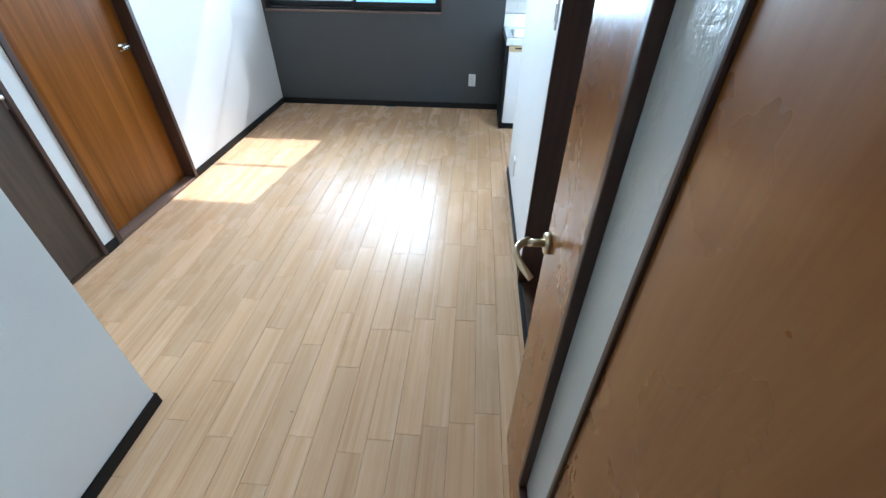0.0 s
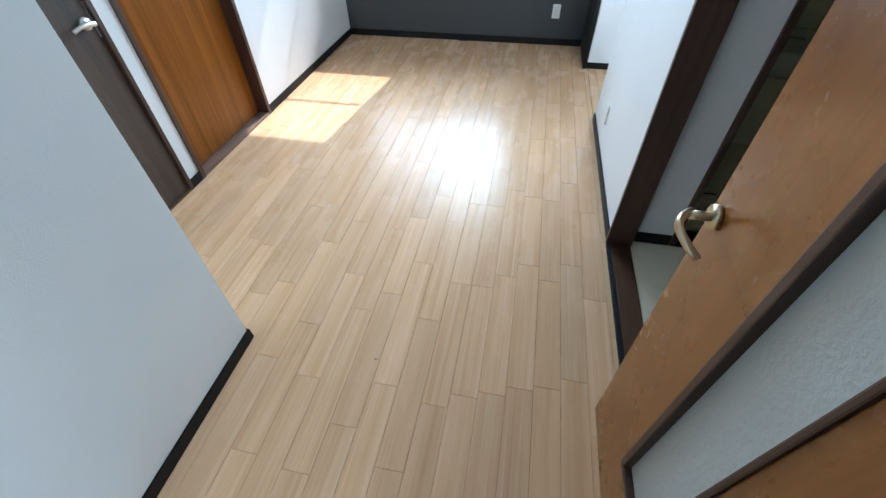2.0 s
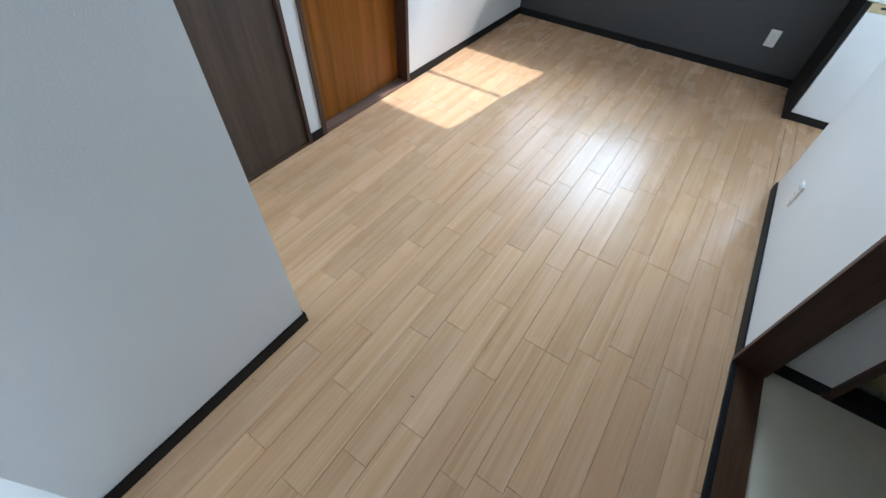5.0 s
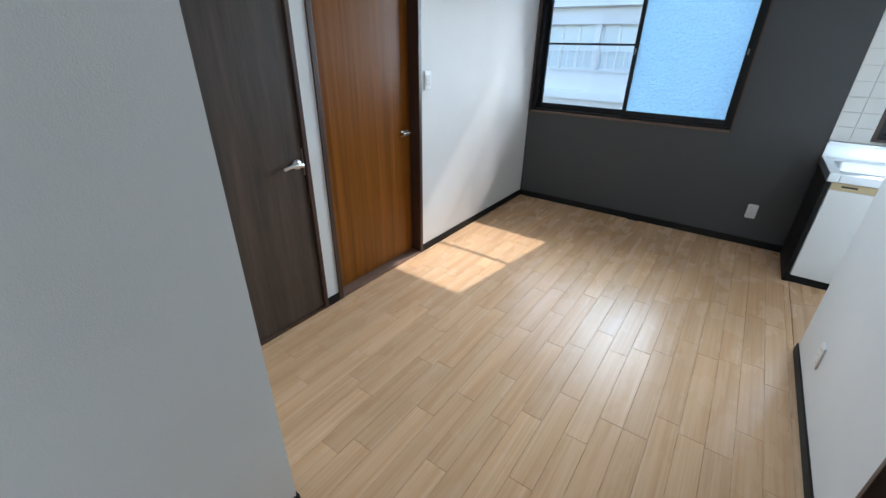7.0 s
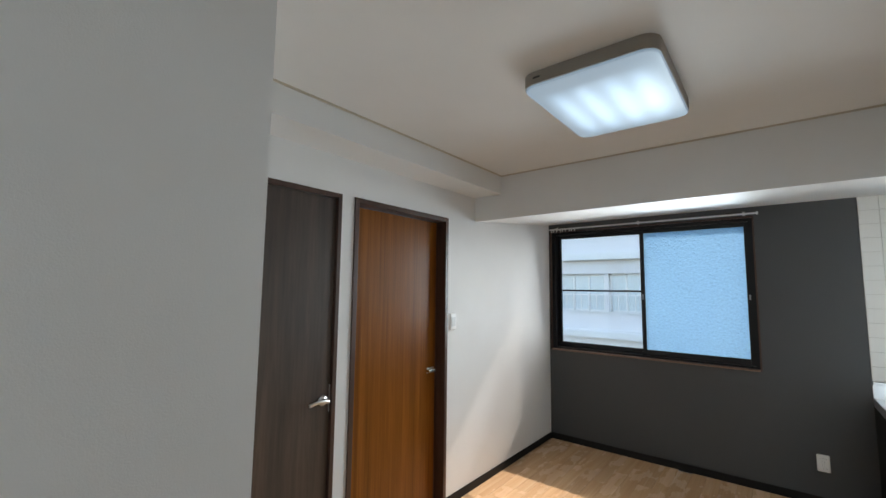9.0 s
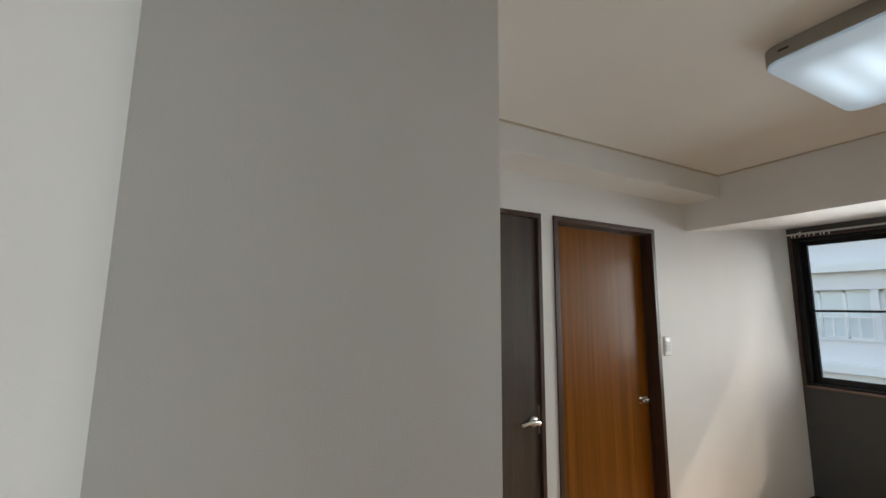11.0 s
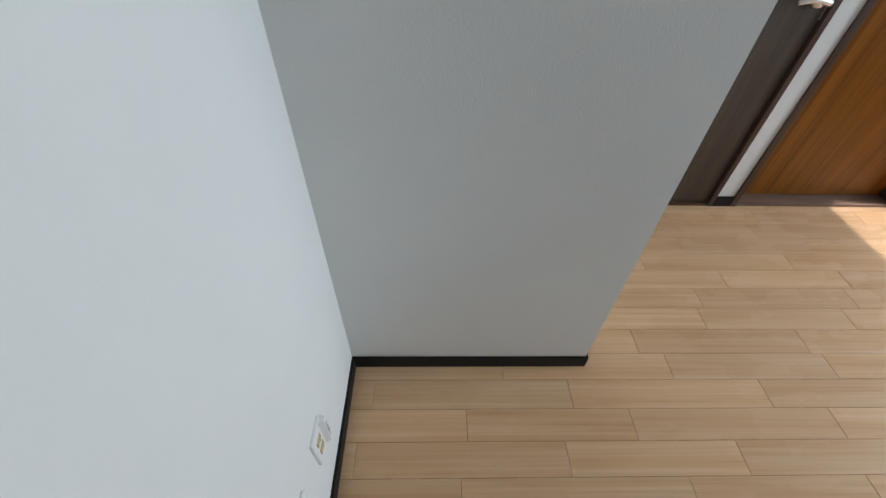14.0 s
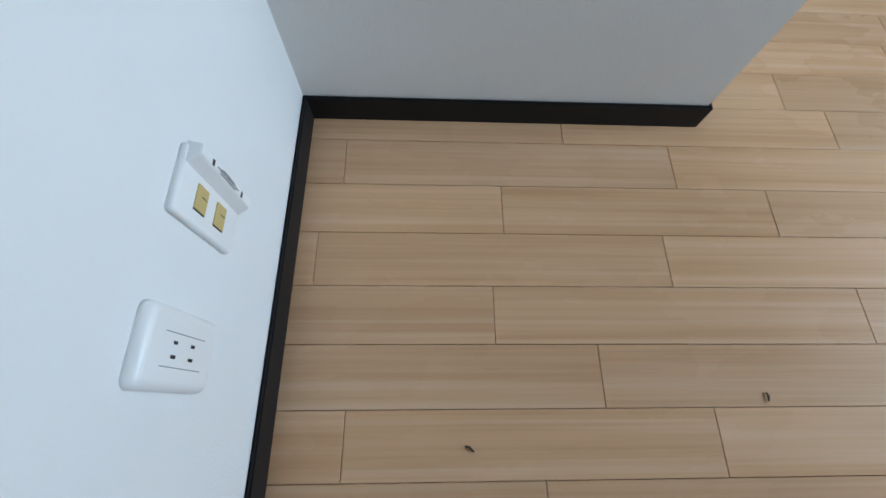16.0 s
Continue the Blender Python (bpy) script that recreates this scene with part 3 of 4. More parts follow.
part("pull", box(WX1 - 0.058, WX1 - 0.046, YB + 0.030, YB + 0.036, 1.45, 1.49, 0.003), M_BEZEL, s2)

rail = thing("curtain_rail", "slim silver curtain rail fixed above the window", "curtain rail", (-0.26, YB, 2.15))
part("track", local(box(-1.138, 0.632, YB - 0.058, YB - 0.044, 2.132, 2.146, 0.003), rail.location), M_SILVER, rail)
for x in (-1.05, -0.25, 0.55):
    part("bracket", local(boxes((x - 0.008, x + 0.008, YB - 0.05, YB, 2.146, 2.150), (x - 0.008, x + 0.008, YB - 0.003, YB, 2.13, 2.165)), rail.location), M_SILVER, rail)
part("end_cap", local(box(0.632, 0.644, YB - 0.062, YB - 0.040, 2.126, 2.150, 0.003), rail.location), M_SILVER, rail)
for k in range(9):
    x = -1.10 + 0.032 * k + (0.01 if k % 3 == 0 else 0)
    part("runner", local(cylinder((x, YB - 0.051, 2.112), (x, YB - 0.051, 2.133), 0.0045, seg=10), rail.location), M_PLASTIC, rail)

window_2 = tagged(new("window_2"), "kitchen window with dark frame and louvred view", "window", kind="structure")
part("casing", boxes((KX0, KX0 + 0.022, YB - 0.012, YB + 0.15, KZ0, KZ1), (KX1 - 0.022, KX1, YB - 0.012, YB + 0.15, KZ0, KZ1),
                     (KX0 + 0.022, KX1 - 0.022, YB - 0.012, YB + 0.15, KZ1 - 0.022, KZ1), (KX0 + 0.022, KX1 - 0.022, YB - 0.012, YB + 0.15, KZ0, KZ0 + 0.018)), M_FRAME, window_2, "dark brown wooden casing")
part("window_frame", boxes((KX0 + 0.022, KX0 + 0.055, YB + 0.02, YB + 0.15, KZ0 + 0.018, KZ1 - 0.022), (KX1 - 0.055, KX1 - 0.022, YB + 0.02, YB + 0.15, KZ0 + 0.018, KZ1 - 0.022),
                           (KX0 + 0.055, KX1 - 0.055, YB + 0.02, YB + 0.15, KZ0 + 0.018, KZ0 + 0.045), (KX0 + 0.055, KX1 - 0.055, YB + 0.02, YB + 0.15, KZ1 - 0.055, KZ1 - 0.022)), M_ALU, window_2)
sash(window_2, KX0 + 0.055, 1.95, KZ0 + 0.045, KZ1 - 0.055, YB + 0.075, M_FROST, "frosted glass", 1.50)
sash(window_2, 1.92, KX1 - 0.055, KZ0 + 0.045, KZ1 - 0.055, YB + 0.04, M_FROST, "frosted glass", 1.50)


# ---- kitchen ----
KY = 3.862
sink = thing("sink_cabinet", "white sink cabinet with stainless top and dark side", "sink cabinet", (1.9, 4.13, 0))
def kpart(name, bm, mat, label="", parent=None, smooth=False):
    return part(name, local(bm, sink.location), mat, parent or sink, label, smooth)

kpart("side_panel", boxes((1.206, 1.234, KY + 0.002, YB - 0.0085, 0.0, 0.745), bevel=0.001), M_BASE, "black side panel")
kpart("body", boxes((1.234, 2.42, KY + 0.022, YB - 0.010, 0.06, 0.735)), M_WHITE_LAM)
kpart("toe_kick", box(1.234, 2.42, KY + 0.012, KY + 0.022, 0.0, 0.056), M_BASE, "black toe kick")
for k in range(3):
    x0 = 1.238 + k * 0.394
    d = kpart("door", box(x0, x0 + 0.390, KY, KY + 0.020, 0.058, 0.690, 0.002), M_WHITE_LAM, "white laminate door")
    st = kpart("rail", box(x0, x0 + 0.390, KY - 0.002, KY + 0.020, 0.692, 0.738, 0.002), M_STRIP, "beige finger rail")
    kpart("slot", box(x0 + 0.05, x0 + 0.13, KY - 0.0035, KY - 0.0015, 0.713, 0.724), M_BLACK, "", st)
    kpart("catch", box(x0 + 0.30, x0 + 0.37, KY - 0.010, KY - 0.001, 0.704, 0.728, 0.003), M_PLASTIC, "white catch", st)
kpart("counter", boxes((1.205, 1.262, KY - 0.018, YB - 0.012, 0.742, 0.800), (1.262, 1.90, KY - 0.018, KY + 0.055, 0.742, 0.798), (1.262, 1.90, 4.28, YB - 0.012, 0.742, 0.798),
                       (1.90, 2.44, KY - 0.018, YB - 0.012, 0.742, 0.798), bevel=0.005), M_STEEL, "stainless steel counter")


def sink_bowl():
    bm = bmesh.new()
    rings = []
    for inset, z, r in ((0.0, 0.799, 0.06), (0.006, 0.790, 0.06), (0.014, 0.69, 0.07), (0.04, 0.635, 0.08), (0.14, 0.628, 0.04)):
        ring = []
        x0, x1, y0, y1 = 1.258 + inset, 1.904 - inset, KY + 0.050 + inset, 4.284 - inset
        for cx, cy, a0 in ((x1 - r, y1 - r, 0), (x0 + r, y1 - r, 90), (x0 + r, y0 + r, 180), (x1 - r, y0 + r, 270)):
            for k in range(7):
                a = radians(a0 + 15 * k)
                ring.append(bm.verts.new((cx + r * math.cos(a), cy + r * math.sin(a), z)))
        rings.append(ring)
    for a, b in zip(rings, rings[1:]):
        for k in range(len(a)):
            bm.faces.new((a[k], a[(k + 1) % len(a)], b[(k + 1) % len(b)], b[k]))
    bm.faces.new(rings[-1])
    return bm


kpart("bowl", sink_bowl(), M_STEEL, "pressed stainless bowl", None, True)
kpart("drain", cylinder((1.60, 4.10, 0.629), (1.60, 4.10, 0.634), 0.05), M_SILVER)
kpart("backsplash", boxes((1.205, 2.44, YB - 0.014, YB - 0.008, 0.790, 0.905), (1.205, 2.44, YB - 0.05, YB - 0.008, 0.893, 0.912), bevel=0.003), M_STEEL, "stainless upstand")
tap = thing("kitchen_tap", "chrome swivel tap above the sink", "tap", (1.60, 4.36, 0.80))
part("base", cylinder((0, 0, 0), (0, 0, 0.10), 0.022, 0.018), M_SILVER, tap, "", True)
part("spout", tube([(0, 0, 0.09), (0, 0, 0.20), (-0.005, -0.03, 0.245), (-0.02, -0.09, 0.255), (-0.04, -0.17, 0.235), (-0.045, -0.185, 0.215)], [0.012, 0.012, 0.0115, 0.011, 0.011, 0.011]), M_SILVER, tap, "", True)
part("handle", tube([(0, 0, 0.10), (-0.05, -0.02, 0.15), (-0.09, -0.03, 0.155)], [0.010, 0.009, 0.007]), M_SILVER, tap, "", True)

# ---- bathroom basin ----
def basin_mesh():
    bm = bmesh.new()
    prof = [(0.05, -0.16), (0.16, -0.14), (0.235, -0.06), (0.25, 0.0), (0.245, 0.012), (0.225, 0.012), (0.20, -0.01), (0.13, -0.09), (0.03, -0.10)]
    rings = []
    for r, z in prof:
        rings.append([bm.verts.new((1.15 * r * math.cos(a), 0.85 * r * math.sin(a), z)) for a in (2 * math.pi * k / 36 for k in range(36))])
    for a, b in zip(rings, rings[1:]):
        for k in range(36):
            bm.faces.new((a[k], a[(k + 1) % 36], b[(k + 1) % 36], b[k]))
    bm.faces.new(rings[0][::-1])
    bm.faces.new(rings[-1])
    return bm


basin = thing("wash_basin", "cream moulded wash basin on the bathroom wall", "basin", (2.05, 2.56, 0.70))
part("bowl", basin_mesh(), M_BASIN, basin, "", True)
part("bracket", box(-0.12, 0.12, 0.10, 0.22, -0.14, -0.02, 0.02), M_BASIN, basin)
btap = thing("basin_tap", "small chrome tap above the basin", "tap", (1.96, 2.76, 0.80))
part("body", tube([(0, 0.01, 0.03), (0, -0.05, 0.045), (0, -0.11, 0.04), (0, -0.14, 0.01)], [0.014, 0.014, 0.012, 0.012]), M_SILVER, btap, "", True)
part("knob", cylinder((0, -0.05, 0.05), (0, -0.05, 0.10), 0.022, 0.018), M_SILVER, btap, "", True)
plug = thing("drain_plug", "black rubber plug on the bathroom floor", "drain plug", (2.08, 2.28, 0.0))
part("stopper", cylinder((0, 0, 0), (0, 0, 0.02), 0.022, 0.018), M_BLACK, plug)
part("ring_pull", cylinder((0, 0, 0.02), (0, 0, 0.028), 0.006, seg=10), M_SILVER, plug)
dr = thing("drain_cover", "round moulded drain cover in the bathroom floor", "drain cover", (1.83, 2.16, 0.0))
part("plate", cylinder((0, 0, 0), (0, 0, 0.006), 0.075, 0.07, 32), M_BATH, dr)
part("slot", box(-0.05, 0.05, -0.006, 0.006, 0.006, 0.0075), M_BLACK, dr)


# ---- ceiling light ----
def rounded_slab(w, d, z0, z1, corner, edge):
    bm = rounded_plate(w, d, z1 - z0, corner, edge, 8)
    bm.transform(Matrix.Rotation(radians(-90), 4, "X"))      # front turns to -z
    bm.transform(Matrix.Translation((0, 0, z1)))
    return bm


light = thing("ceiling_light", "rectangular white ceiling light, switched on", "ceiling light", (0.195, 2.10, CEIL))
part("base", rounded_slab(0.515, 0.695, -0.053, 0.0, 0.06, 0.003), M_HOUSING, light, "taupe side housing")
part("diffuser", rounded_slab(0.509, 0.689, -0.062, -0.052, 0.058, 0.007), M_LIGHT, light, "glowing white acrylic diffuser", True)
part("marking", box(-0.20, -0.17, -0.3482, -0.3472, -0.030, -0.022), M_INK, light)


# ---- plates on the walls ----
def wall_matrix(at, facing):
    """Local +y is made to face along the given direction."""
    turn = {"+y": 180, "-x": 90, "+x": -90, "-y": 180}[facing]
    if facing == "+y":
        turn = 0
    return Matrix.Translation(at) @ Matrix.Rotation(radians(turn), 4, "Z")


def plate_thing(name, label, category, at, facing, group=""):
    ob = thing(name, label, category, at, group)
    ob.matrix_world = wall_matrix(at, facing)
    return ob


def outlet(at, facing, label, slots=2, horizontal=False):
    ob = plate_thing("wall_outlet", label, "outlet", at, facing)
    part("cover", rounded_plate(0.072, 0.118, 0.009, 0.008, 0.006), M_PLASTIC, ob, "", True)
    part("insert", box(-0.0225, 0.0225, 0.0085, 0.0098, -0.033, 0.033, 0.0005), M_PLASTIC, ob)
    for z in (0.0335, -0.0335):
        part("seam", box(-0.0225, 0.0225, 0.0088, 0.0094, z - 0.0005, z + 0.0005), M_BLACK, ob)
    for z in ((-0.013, 0.013) if slots == 2 else (0,)):
        for x in (-0.0065, 0.0065):
            part("slot", box(x - 0.0012, x + 0.0012, 0.0093, 0.0101, z - 0.0038, z + 0.0038), M_BLACK, ob)
    return ob


def wide_outlet(at, facing):
    ob = plate_thing("wall_outlet", "white double wall outlet with rounded cover", "outlet", at, facing)
    part("cover", rounded_plate(0.074, 0.118, 0.012, 0.010, 0.009), M_PLASTIC, ob, "", True)
    for x in (0.0165, -0.0135):
        part("seam", box(x - 0.0004, x + 0.0004, 0.0116, 0.0124, -0.033, 0.033), M_BEZEL, ob)
    for z in (-0.013, 0.016):
        for x, h in ((-0.005, 0.0030), (0.0075, 0.0036)):
            part("slot", box(x - 0.0015, x + 0.0015, 0.0117, 0.0125, z - h, z + h), M_BLACK, ob)
    return ob


wide_outlet((0.253, 0.0, 0.291), "+y")
outlet((0.926, YB, 0.294), "-y", "white wall outlet on the charcoal wall")
outlet((XR, 2.54, 0.252), "-x", "slim white wall outlet near the floor", 1)


def phone_outlet(at, facing):
    ob = plate_thing("modular_outlet", "white plate with two yellow shutters and hood", "outlet", at, facing)
    part("cover", rounded_plate(0.074, 0.120, 0.008, 0.005, 0.004), M_PLASTIC, ob, "", True)
    hood = bmesh.new()
    sec = [(0.006, -0.014), (0.020, -0.024), (0.020, -0.036), (0.004, -0.040)]
    a = [hood.verts.new((x, y, -0.060)) for y, x in sec]
    c = [hood.verts.new((x, y, 0.058)) for y, x in sec]
    hood.faces.new(a)
    hood.faces.new(c[::-1])
    for k in range(4):
        hood.faces.new((a[k], c[k], c[(k + 1) % 4], a[(k + 1) % 4]))
    bmesh.ops.recalc_face_normals(hood, faces=hood.faces[:])
    bmesh.ops.bevel(hood, geom=hood.edges[:], offset=0.001, segments=2, affect="EDGES")
    hd = part("hood", hood, M_PLASTIC, ob, "raised white hood")
    for x, h in ((-0.0270, 0.018), (-0.0300, 0.025), (-0.0325, 0.015)):
        part("print", box(x - 0.0006, x + 0.0006, 0.0198, 0.0204, -h, h), M_INK, hd)
    for z in (-0.034, 0.034):
        part("print", box(-0.033, -0.026, 0.0198, 0.0204, z - 0.002, z + 0.002), M_INK, hd)
    for z in (0.021, -0.019):
        sh = part("shutter", box(-0.007, 0.020, 0.0076, 0.0096, z - 0.0105, z + 0.0105, 0.0008), M_GOLD, ob, "yellow plastic shutter")
        part("edge", box(0.0202, 0.0213, 0.0076, 0.0090, z - 0.0105, z + 0.0105), M_INK, sh)
        part("tick", box(0.004, 0.0048, 0.0094, 0.0100, z - 0.008, z + 0.001), M_INK, sh)
    return ob


phone_outlet((0.099, 0.0, 0.291), "+y")


def light_switch(at, facing, label, rockers=3):
    ob = plate_thing("light_switch", label, "switch", at, facing)
    part("cover", rounded_plate(0.070, 0.120, 0.008, 0.006, 0.005), M_PLASTIC, ob, "", True)
    step = 0.066 / rockers
    for k in range(rockers):
        z = -0.033 + step * (k + 0.5)
        part("rocker", box(-0.022, 0.022, 0.007, 0.0115, z - step / 2 + 0.0008, z + step / 2 - 0.0008, 0.0012), M_PLASTIC2, ob)
    return ob


light_switch((XL, 2.722, 1.270), "+x", "white three-gang light switch by the reddish door")
light_switch((XR, 1.80, 1.27), "-x", "white light switch beside the washroom opening", 2)

# ---- intercom ----
ic = plate_thing("intercom", "aged cream video intercom monitor on the wall", "intercom", (0.2455, 0.0, 1.3625), "+y")
part("body", rounded_plate(0.130, 0.176, 0.030, 0.005, 0.0045), M_BEIGE, ic, "", True)
part("seam", box(-0.0620, 0.0630, 0.0296, 0.0301, -0.0513, -0.0508), M_INK, ic)
# Thin grey sheet behind the body, its colour standing for shade in the gap.
part("wall_gap_shade", box(-0.0642, 0.0652, 0.0, 0.0008, -0.0872, 0.0872), M_BEZEL, ic, "thin grey sheet standing for shade in the mounting gap")
part("foot", box(0.045, 0.062, 0.004, 0.024, -0.0925, -0.087, 0.001), M_BEIGE, ic)
bez = part("bezel", box(-0.049, 0.045, 0.0292, 0.0308, 0.006, 0.068, 0.0005), M_BEZEL, ic, "grey screen surround")
part("screen", box(-0.035, 0.033, 0.0304, 0.0312, 0.0115, 0.0635), M_SCREEN, bez, "dark switched-off screen")
for x in (-0.029, -0.011, 0.007, 0.025):
    ring = part("button_ring", cylinder((x, 0.029, -0.0085), (x, 0.0305, -0.0085), 0.0056, seg=28), M_INK, ic)
    part("button", cylinder((x, 0.0298, -0.0085), (x, 0.0312, -0.0085), 0.0046, 0.0044, 28), M_BUTTON, ring, "round grey button", True)
for x in (0.044, 0.048, 0.052):
    part("speaker_slot", box(x - 0.0009, x + 0.0009, 0.0298, 0.0304, -0.029, -0.015), M_INK, ic)
part("lamp_hole", cylinder((-0.052, 0.0295, 0.070), (-0.052, 0.0303, 0.070), 0.001, seg=10), M_INK, ic)


def lettering(text, parent, at, size, mat):
    """Raised print on the intercom, reading along local -x as seen from the room."""
    curve = bpy.data.curves.new("print", "FONT")
    curve.body, curve.size, curve.align_x, curve.align_y, curve.extrude = text, size, "CENTER", "CENTER", 0.0001
    tmp = bpy.data.objects.new("print", curve)
    scene.collection.objects.link(tmp)
    data = bpy.data.meshes.new_from_object(tmp.evaluated_get(bpy.context.evaluated_depsgraph_get()))
    bpy.data.objects.remove(tmp)
    data.materials.clear()
    data.materials.append(mat)
    ob = new("print", data)
    ob.parent = parent
    ob.matrix_basis = Matrix.Translation(at) @ Matrix.Rotation(radians(180), 4, "Z") @ Matrix.Rotation(radians(90), 4, "X")
    return ob


part("logo_bar", box(-0.014, 0.014, 0.0298, 0.0303, 0.0755, 0.0785), M_INK, ic)
part("model_bar", box(-0.007, 0.007, 0.0298, 0.0303, 0.0716, 0.0728), M_BEZEL, ic)
for text, x in (("メニュー", 0.025), ("録画", 0.007), ("再生", -0.011), ("モニター", -0.029)):
    lettering(text, ic, (x, 0.0304, -0.0185), 0.0042, M_INK)
part("print_bar", box(-0.0135, -0.0085, 0.0299, 0.0304, -0.0235, -0.0225), M_INK, ic)
part("print_bar", box(-0.036, -0.024, 0.0299, 0.0304, -0.0238, -0.0226), M_INK, ic)
lettering("通 話", ic, (0.001, 0.0304, -0.0672), 0.0068, M_INK)

# ---- outside ----
setting("ground", box(-80, 80, YB + 0.2, 160, -6.3, -6.0), M_GROUND, "asphalt ground below the window", "ground")
house = thing("apartment_building", "pale apartment building across the street", "building", (0, 16.0, -6.0))
def hpart(name, bm, mat, label="", parent=None):
    return part(name, local(bm, house.location), mat, parent or house, label)

FY, LEFT, RIGHT, STOREY = 16.0, -22.0, 12.0, 2.87
FLOORS = [-0.14 + STOREY * k for k in (-2, -1, 0, 1)]
hpart("core", box(LEFT, RIGHT, FY + 0.30, FY + 7, -6, FLOORS[-1] + STOREY), M_FACADE2, "shaded wall behind the windows")
hpart("roof", box(LEFT - 0.3, RIGHT + 0.3, FY - 0.4, FY + 7.3, FLOORS[-1] + STOREY, FLOORS[-1] + STOREY + 0.3), M_FACADE)
for z in FLOORS:
    hpart("wall", boxes((LEFT, RIGHT, FY, FY + 0.30, z, z + 0.83), (LEFT, RIGHT, FY, FY + 0.30, z + 2.26, z + STOREY)), M_FACADE, "pale painted wall band")
    hpart("ledge", boxes((LEFT, RIGHT, FY - 0.28, FY, z - 0.10, z + 0.13), (LEFT, RIGHT, FY - 0.20, FY, z + 0.13, z + 0.17)), M_SEAL, "white ledge along the storey")
    hpart("sill", box(LEFT, RIGHT, FY - 0.06, FY + 0.02, z + 0.80, z + 0.86), M_FACADE2)
    x = LEFT + 0.4
    while x < RIGHT - 2.0:
        w = hpart("window", boxes(*[(x + d, x + d + 0.07, FY + 0.16, FY + 0.23, z + 0.83, z + 2.26) for d in (0, 0.56, 1.15, 1.73)],
                                  (x, x + 1.8, FY + 0.16, FY + 0.23, z + 2.18, z + 2.26), (x, x + 1.8, FY + 0.16, FY + 0.23, z + 0.83, z + 0.91)), M_SEAL, "white window frame")
        hpart("pane", box(x + 0.07, x + 1.73, FY + 0.19, FY + 0.20, z + 0.91, z + 2.18), M_FARGLASS, "", w)
        hpart("pier", box(x + 1.8, x + 1.95, FY + 0.02, FY + 0.30, z + 0.83, z + 2.26), M_FACADE)
        hpart("window_guard", boxes(*[(x + 0.04 + d * 0.29, x + 0.07 + d * 0.29, FY - 0.03, FY, z + 0.86, z + 1.45) for d in range(7)],
                                    (x, x + 1.85, FY - 0.03, FY, z + 1.45, z + 1.49)), M_SEAL, "white bars before the window")
        x += 1.95

# ---- small debris on the floor ----
def crumb(at, length, turn):
    bm = tube([(0, 0, 0.002), (length * 0.4, length * 0.12, 0.003), (length, 0, 0.002)], [0.0014, 0.0018, 0.0010], 8)
    ob = mesh_object("floor_debris", bm, M_INK)
    ob.matrix_world = Matrix.Translation(at) @ Matrix.Rotation(radians(turn), 4, "Z")
    return tagged(ob, "tiny dark fleck lying on the boards", "debris", "flecks on the floor")

crumb((0.360, 0.30, 0), 0.016, 60)
crumb((0.285, 0.80, 0), 0.014, 5)

# ---- wall tiles ----
def shared_box(name, sx, sy, sz, bevel, mat):
    bm = box(-sx / 2, sx / 2, -sy / 2, sy / 2, -sz / 2, sz / 2)
    if bevel:
        bmesh.ops.bevel(bm, geom=bm.edges[:], offset=bevel, segments=1, affect="EDGES")
    data = bpy.data.meshes.new(name)
    bm.to_mesh(data)
    bm.free()
    data.materials.append(mat)
    return data


TW, TH = 0.1065, 0.099
tile_data = shared_box("tile", TW - 0.003, 0.006, TH - 0.003, 0.001, M_TILE)
for i in range(12):
    for j in range(13):
        x, z = TX + TW * (i + 0.5), 0.912 + TH * (j + 0.5)
        if KX0 - 0.04 < x < KX1 + 0.05 and z < KZ1:
            continue
        t = new("tile", tile_data)
        t.location = (x, YB - 0.003, z)
        t.parent = wall_tiled

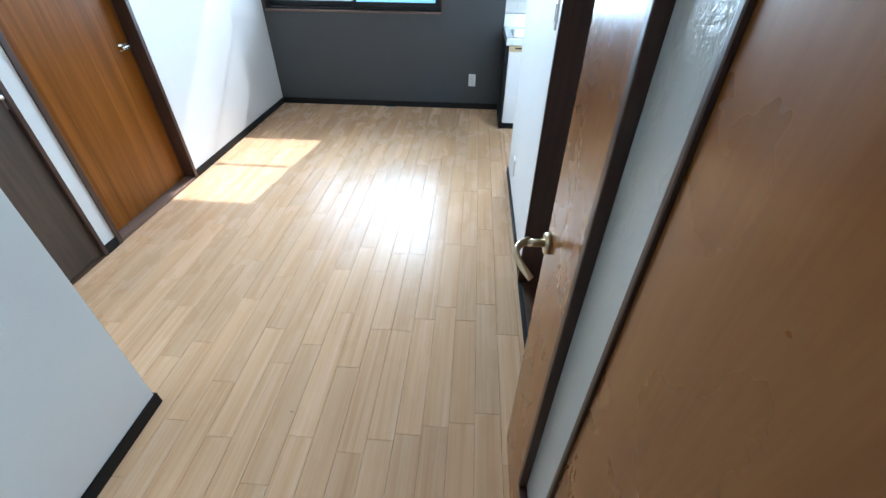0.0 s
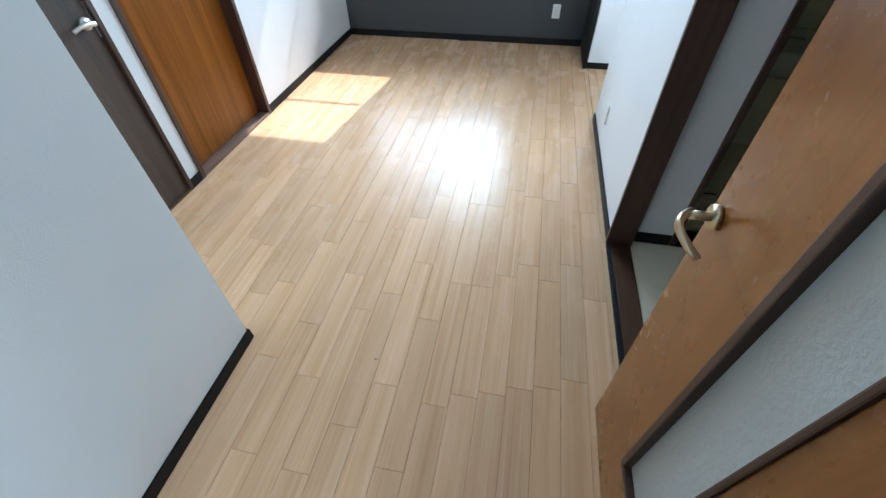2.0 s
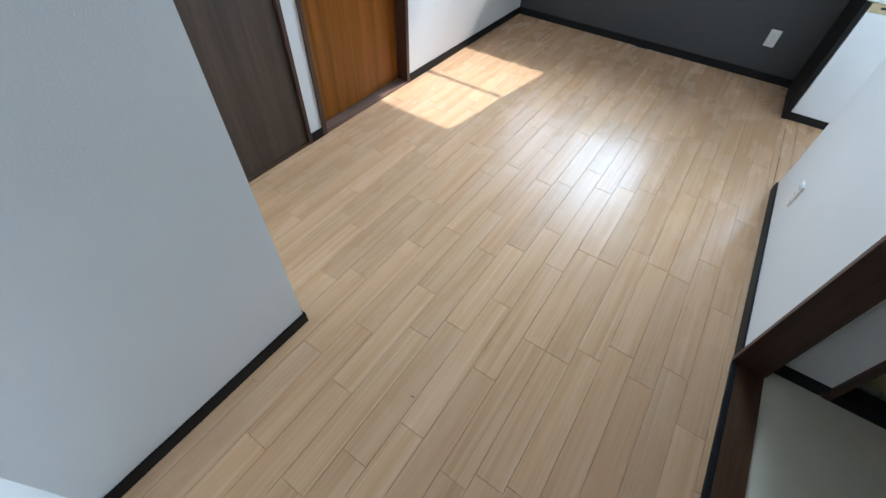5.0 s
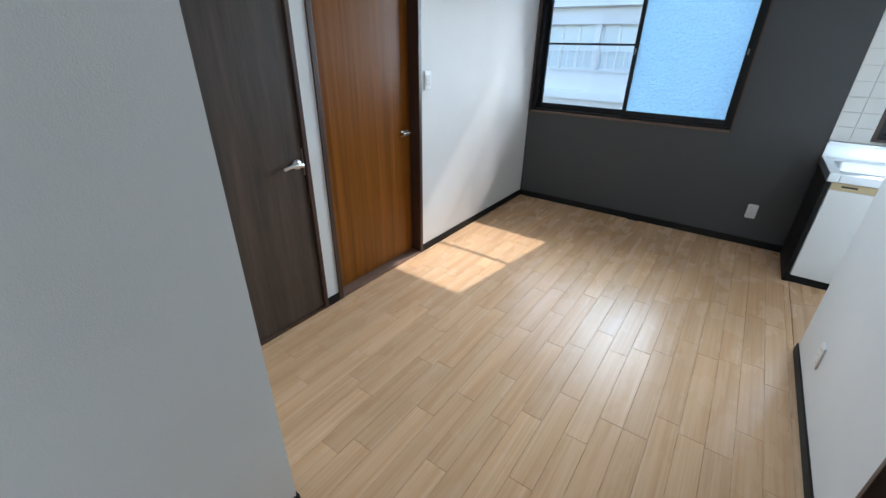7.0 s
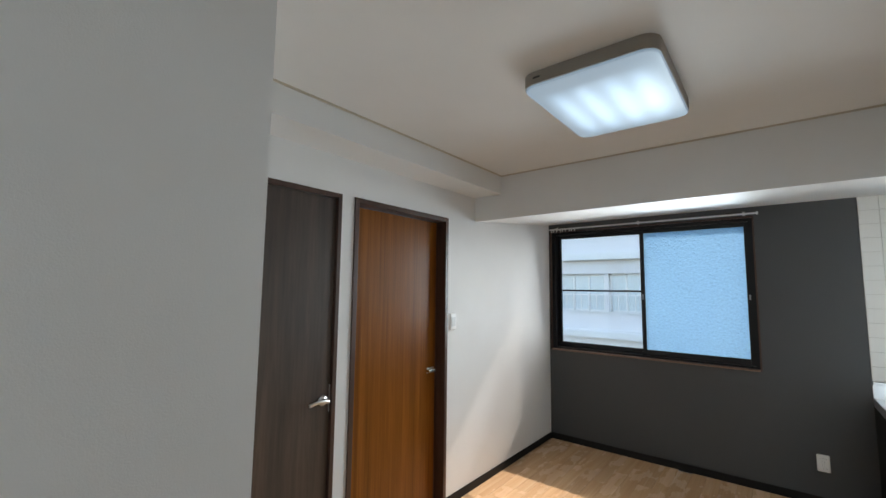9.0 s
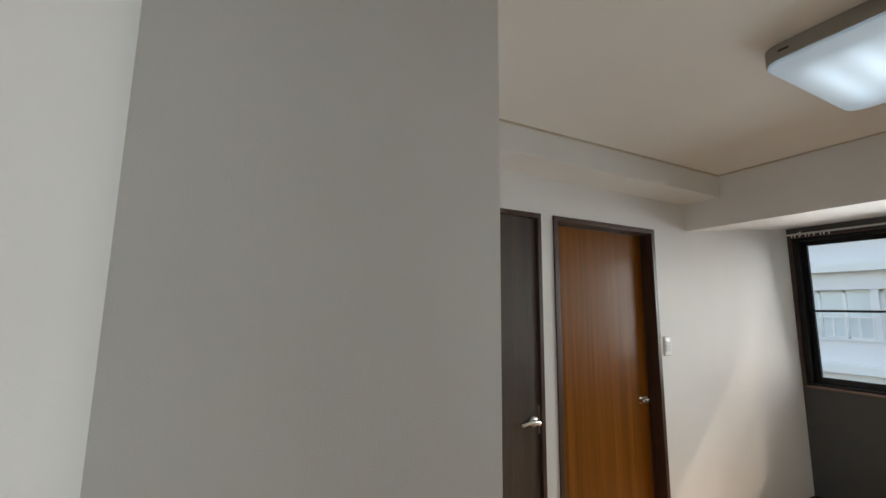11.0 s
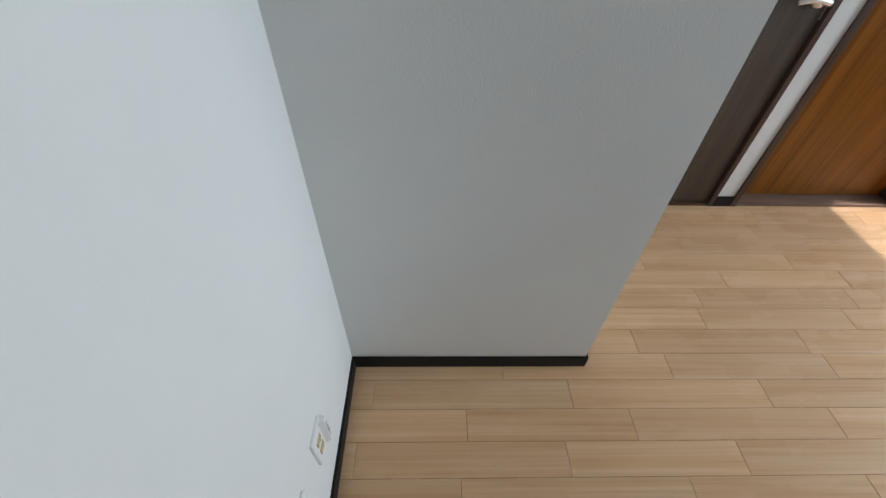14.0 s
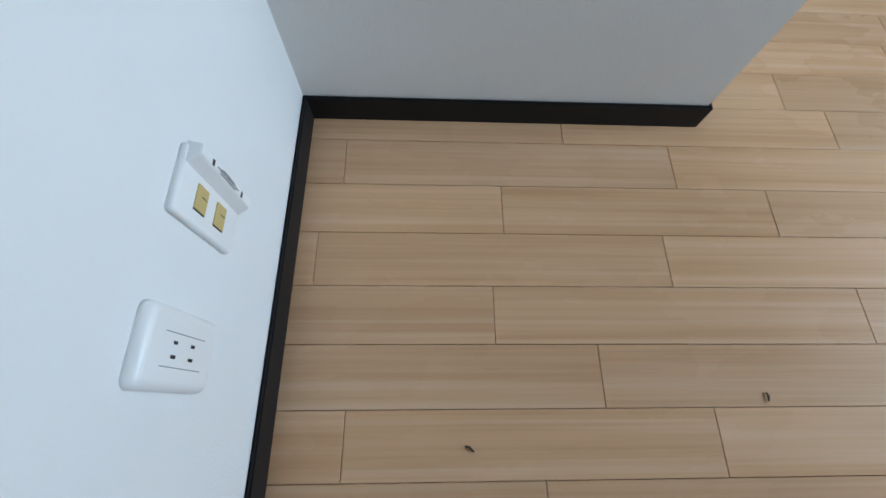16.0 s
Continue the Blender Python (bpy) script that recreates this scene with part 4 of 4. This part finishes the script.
# ---- floor boards ----
PW, X0 = 0.101, 0.0045
LENGTHS = (0.535, 0.59, 0.606, 0.64, 0.67)
FIRST = {-3: 0.517, -2: 0.079, -1: 0.382, 0: 0.042, 1: 0.356, 2: 0.529, 3: 0.114}
NEXT = {-3: 0.594, -2: 0.656, -1: 0.533, 0: 0.641, 1: 0.671, 2: 0.606, 3: 0.593}
boards = {}
lie = random.Random(11)


def board(x0, x1, y0, y1, parent):
    key = (round(x1 - x0, 4), round(y1 - y0, 4))
    if key not in boards:
        bm = box(-key[0] / 2, key[0] / 2, -key[1] / 2, key[1] / 2, -0.009, 0.0)
        tops = [e for e in bm.edges if all(v.co.z > -1e-6 for v in e.verts)]
        bmesh.ops.bevel(bm, geom=tops, offset=0.0009, segments=1, affect="EDGES")
        data = bpy.data.meshes.new("floorboard")
        bm.to_mesh(data)
        bm.free()
        data.materials.append(M_PLANK)
        boards[key] = data
    ob = new("floorboard", boards[key])
    ob.location = ((x0 + x1) / 2, (y0 + y1) / 2, 0)
    ob.rotation_euler = (radians(lie.uniform(-0.04, 0.04)), radians(lie.uniform(-0.14, 0.14)), 0)
    ob.parent = parent


rng = random.Random(7)
GAP = 0.0005
for r in range(-12, 13):
    x0, x1 = max(X0 + PW * r, XL - 0.002), min(X0 + PW * (r + 1), XR - 0.002)
    if x1 - x0 < 0.01:
        continue
    ystart = PY if x1 < XP else -0.12
    y = ystart
    cut = FIRST.get(r, None)
    if cut is None:
        cut = -0.12 + rng.uniform(0.1, 0.6)
    n = 0
    while y < YB - 0.03 and n < 20:
        end = YB if cut > YB - 0.03 else cut
        if end > y + 0.02:
            board(x0 + GAP, x1 - GAP, y + GAP, end - GAP, floor)
            y = end
        cut += NEXT.get(r, 0.606) if n == 0 else rng.choice(LENGTHS)
        n += 1
for r in range(12, 30):
    x0, x1 = max(X0 + PW * r, XR + 0.0), min(X0 + PW * (r + 1), 3.0)
    if x1 - x0 < 0.02:
        continue
    y = 2.93
    while y < 3.9:
        end = min(y + rng.choice(LENGTHS), 4.0)
        board(x0 + GAP, x1 - GAP, y + GAP, end - GAP, kitchen_floor)
        y = end
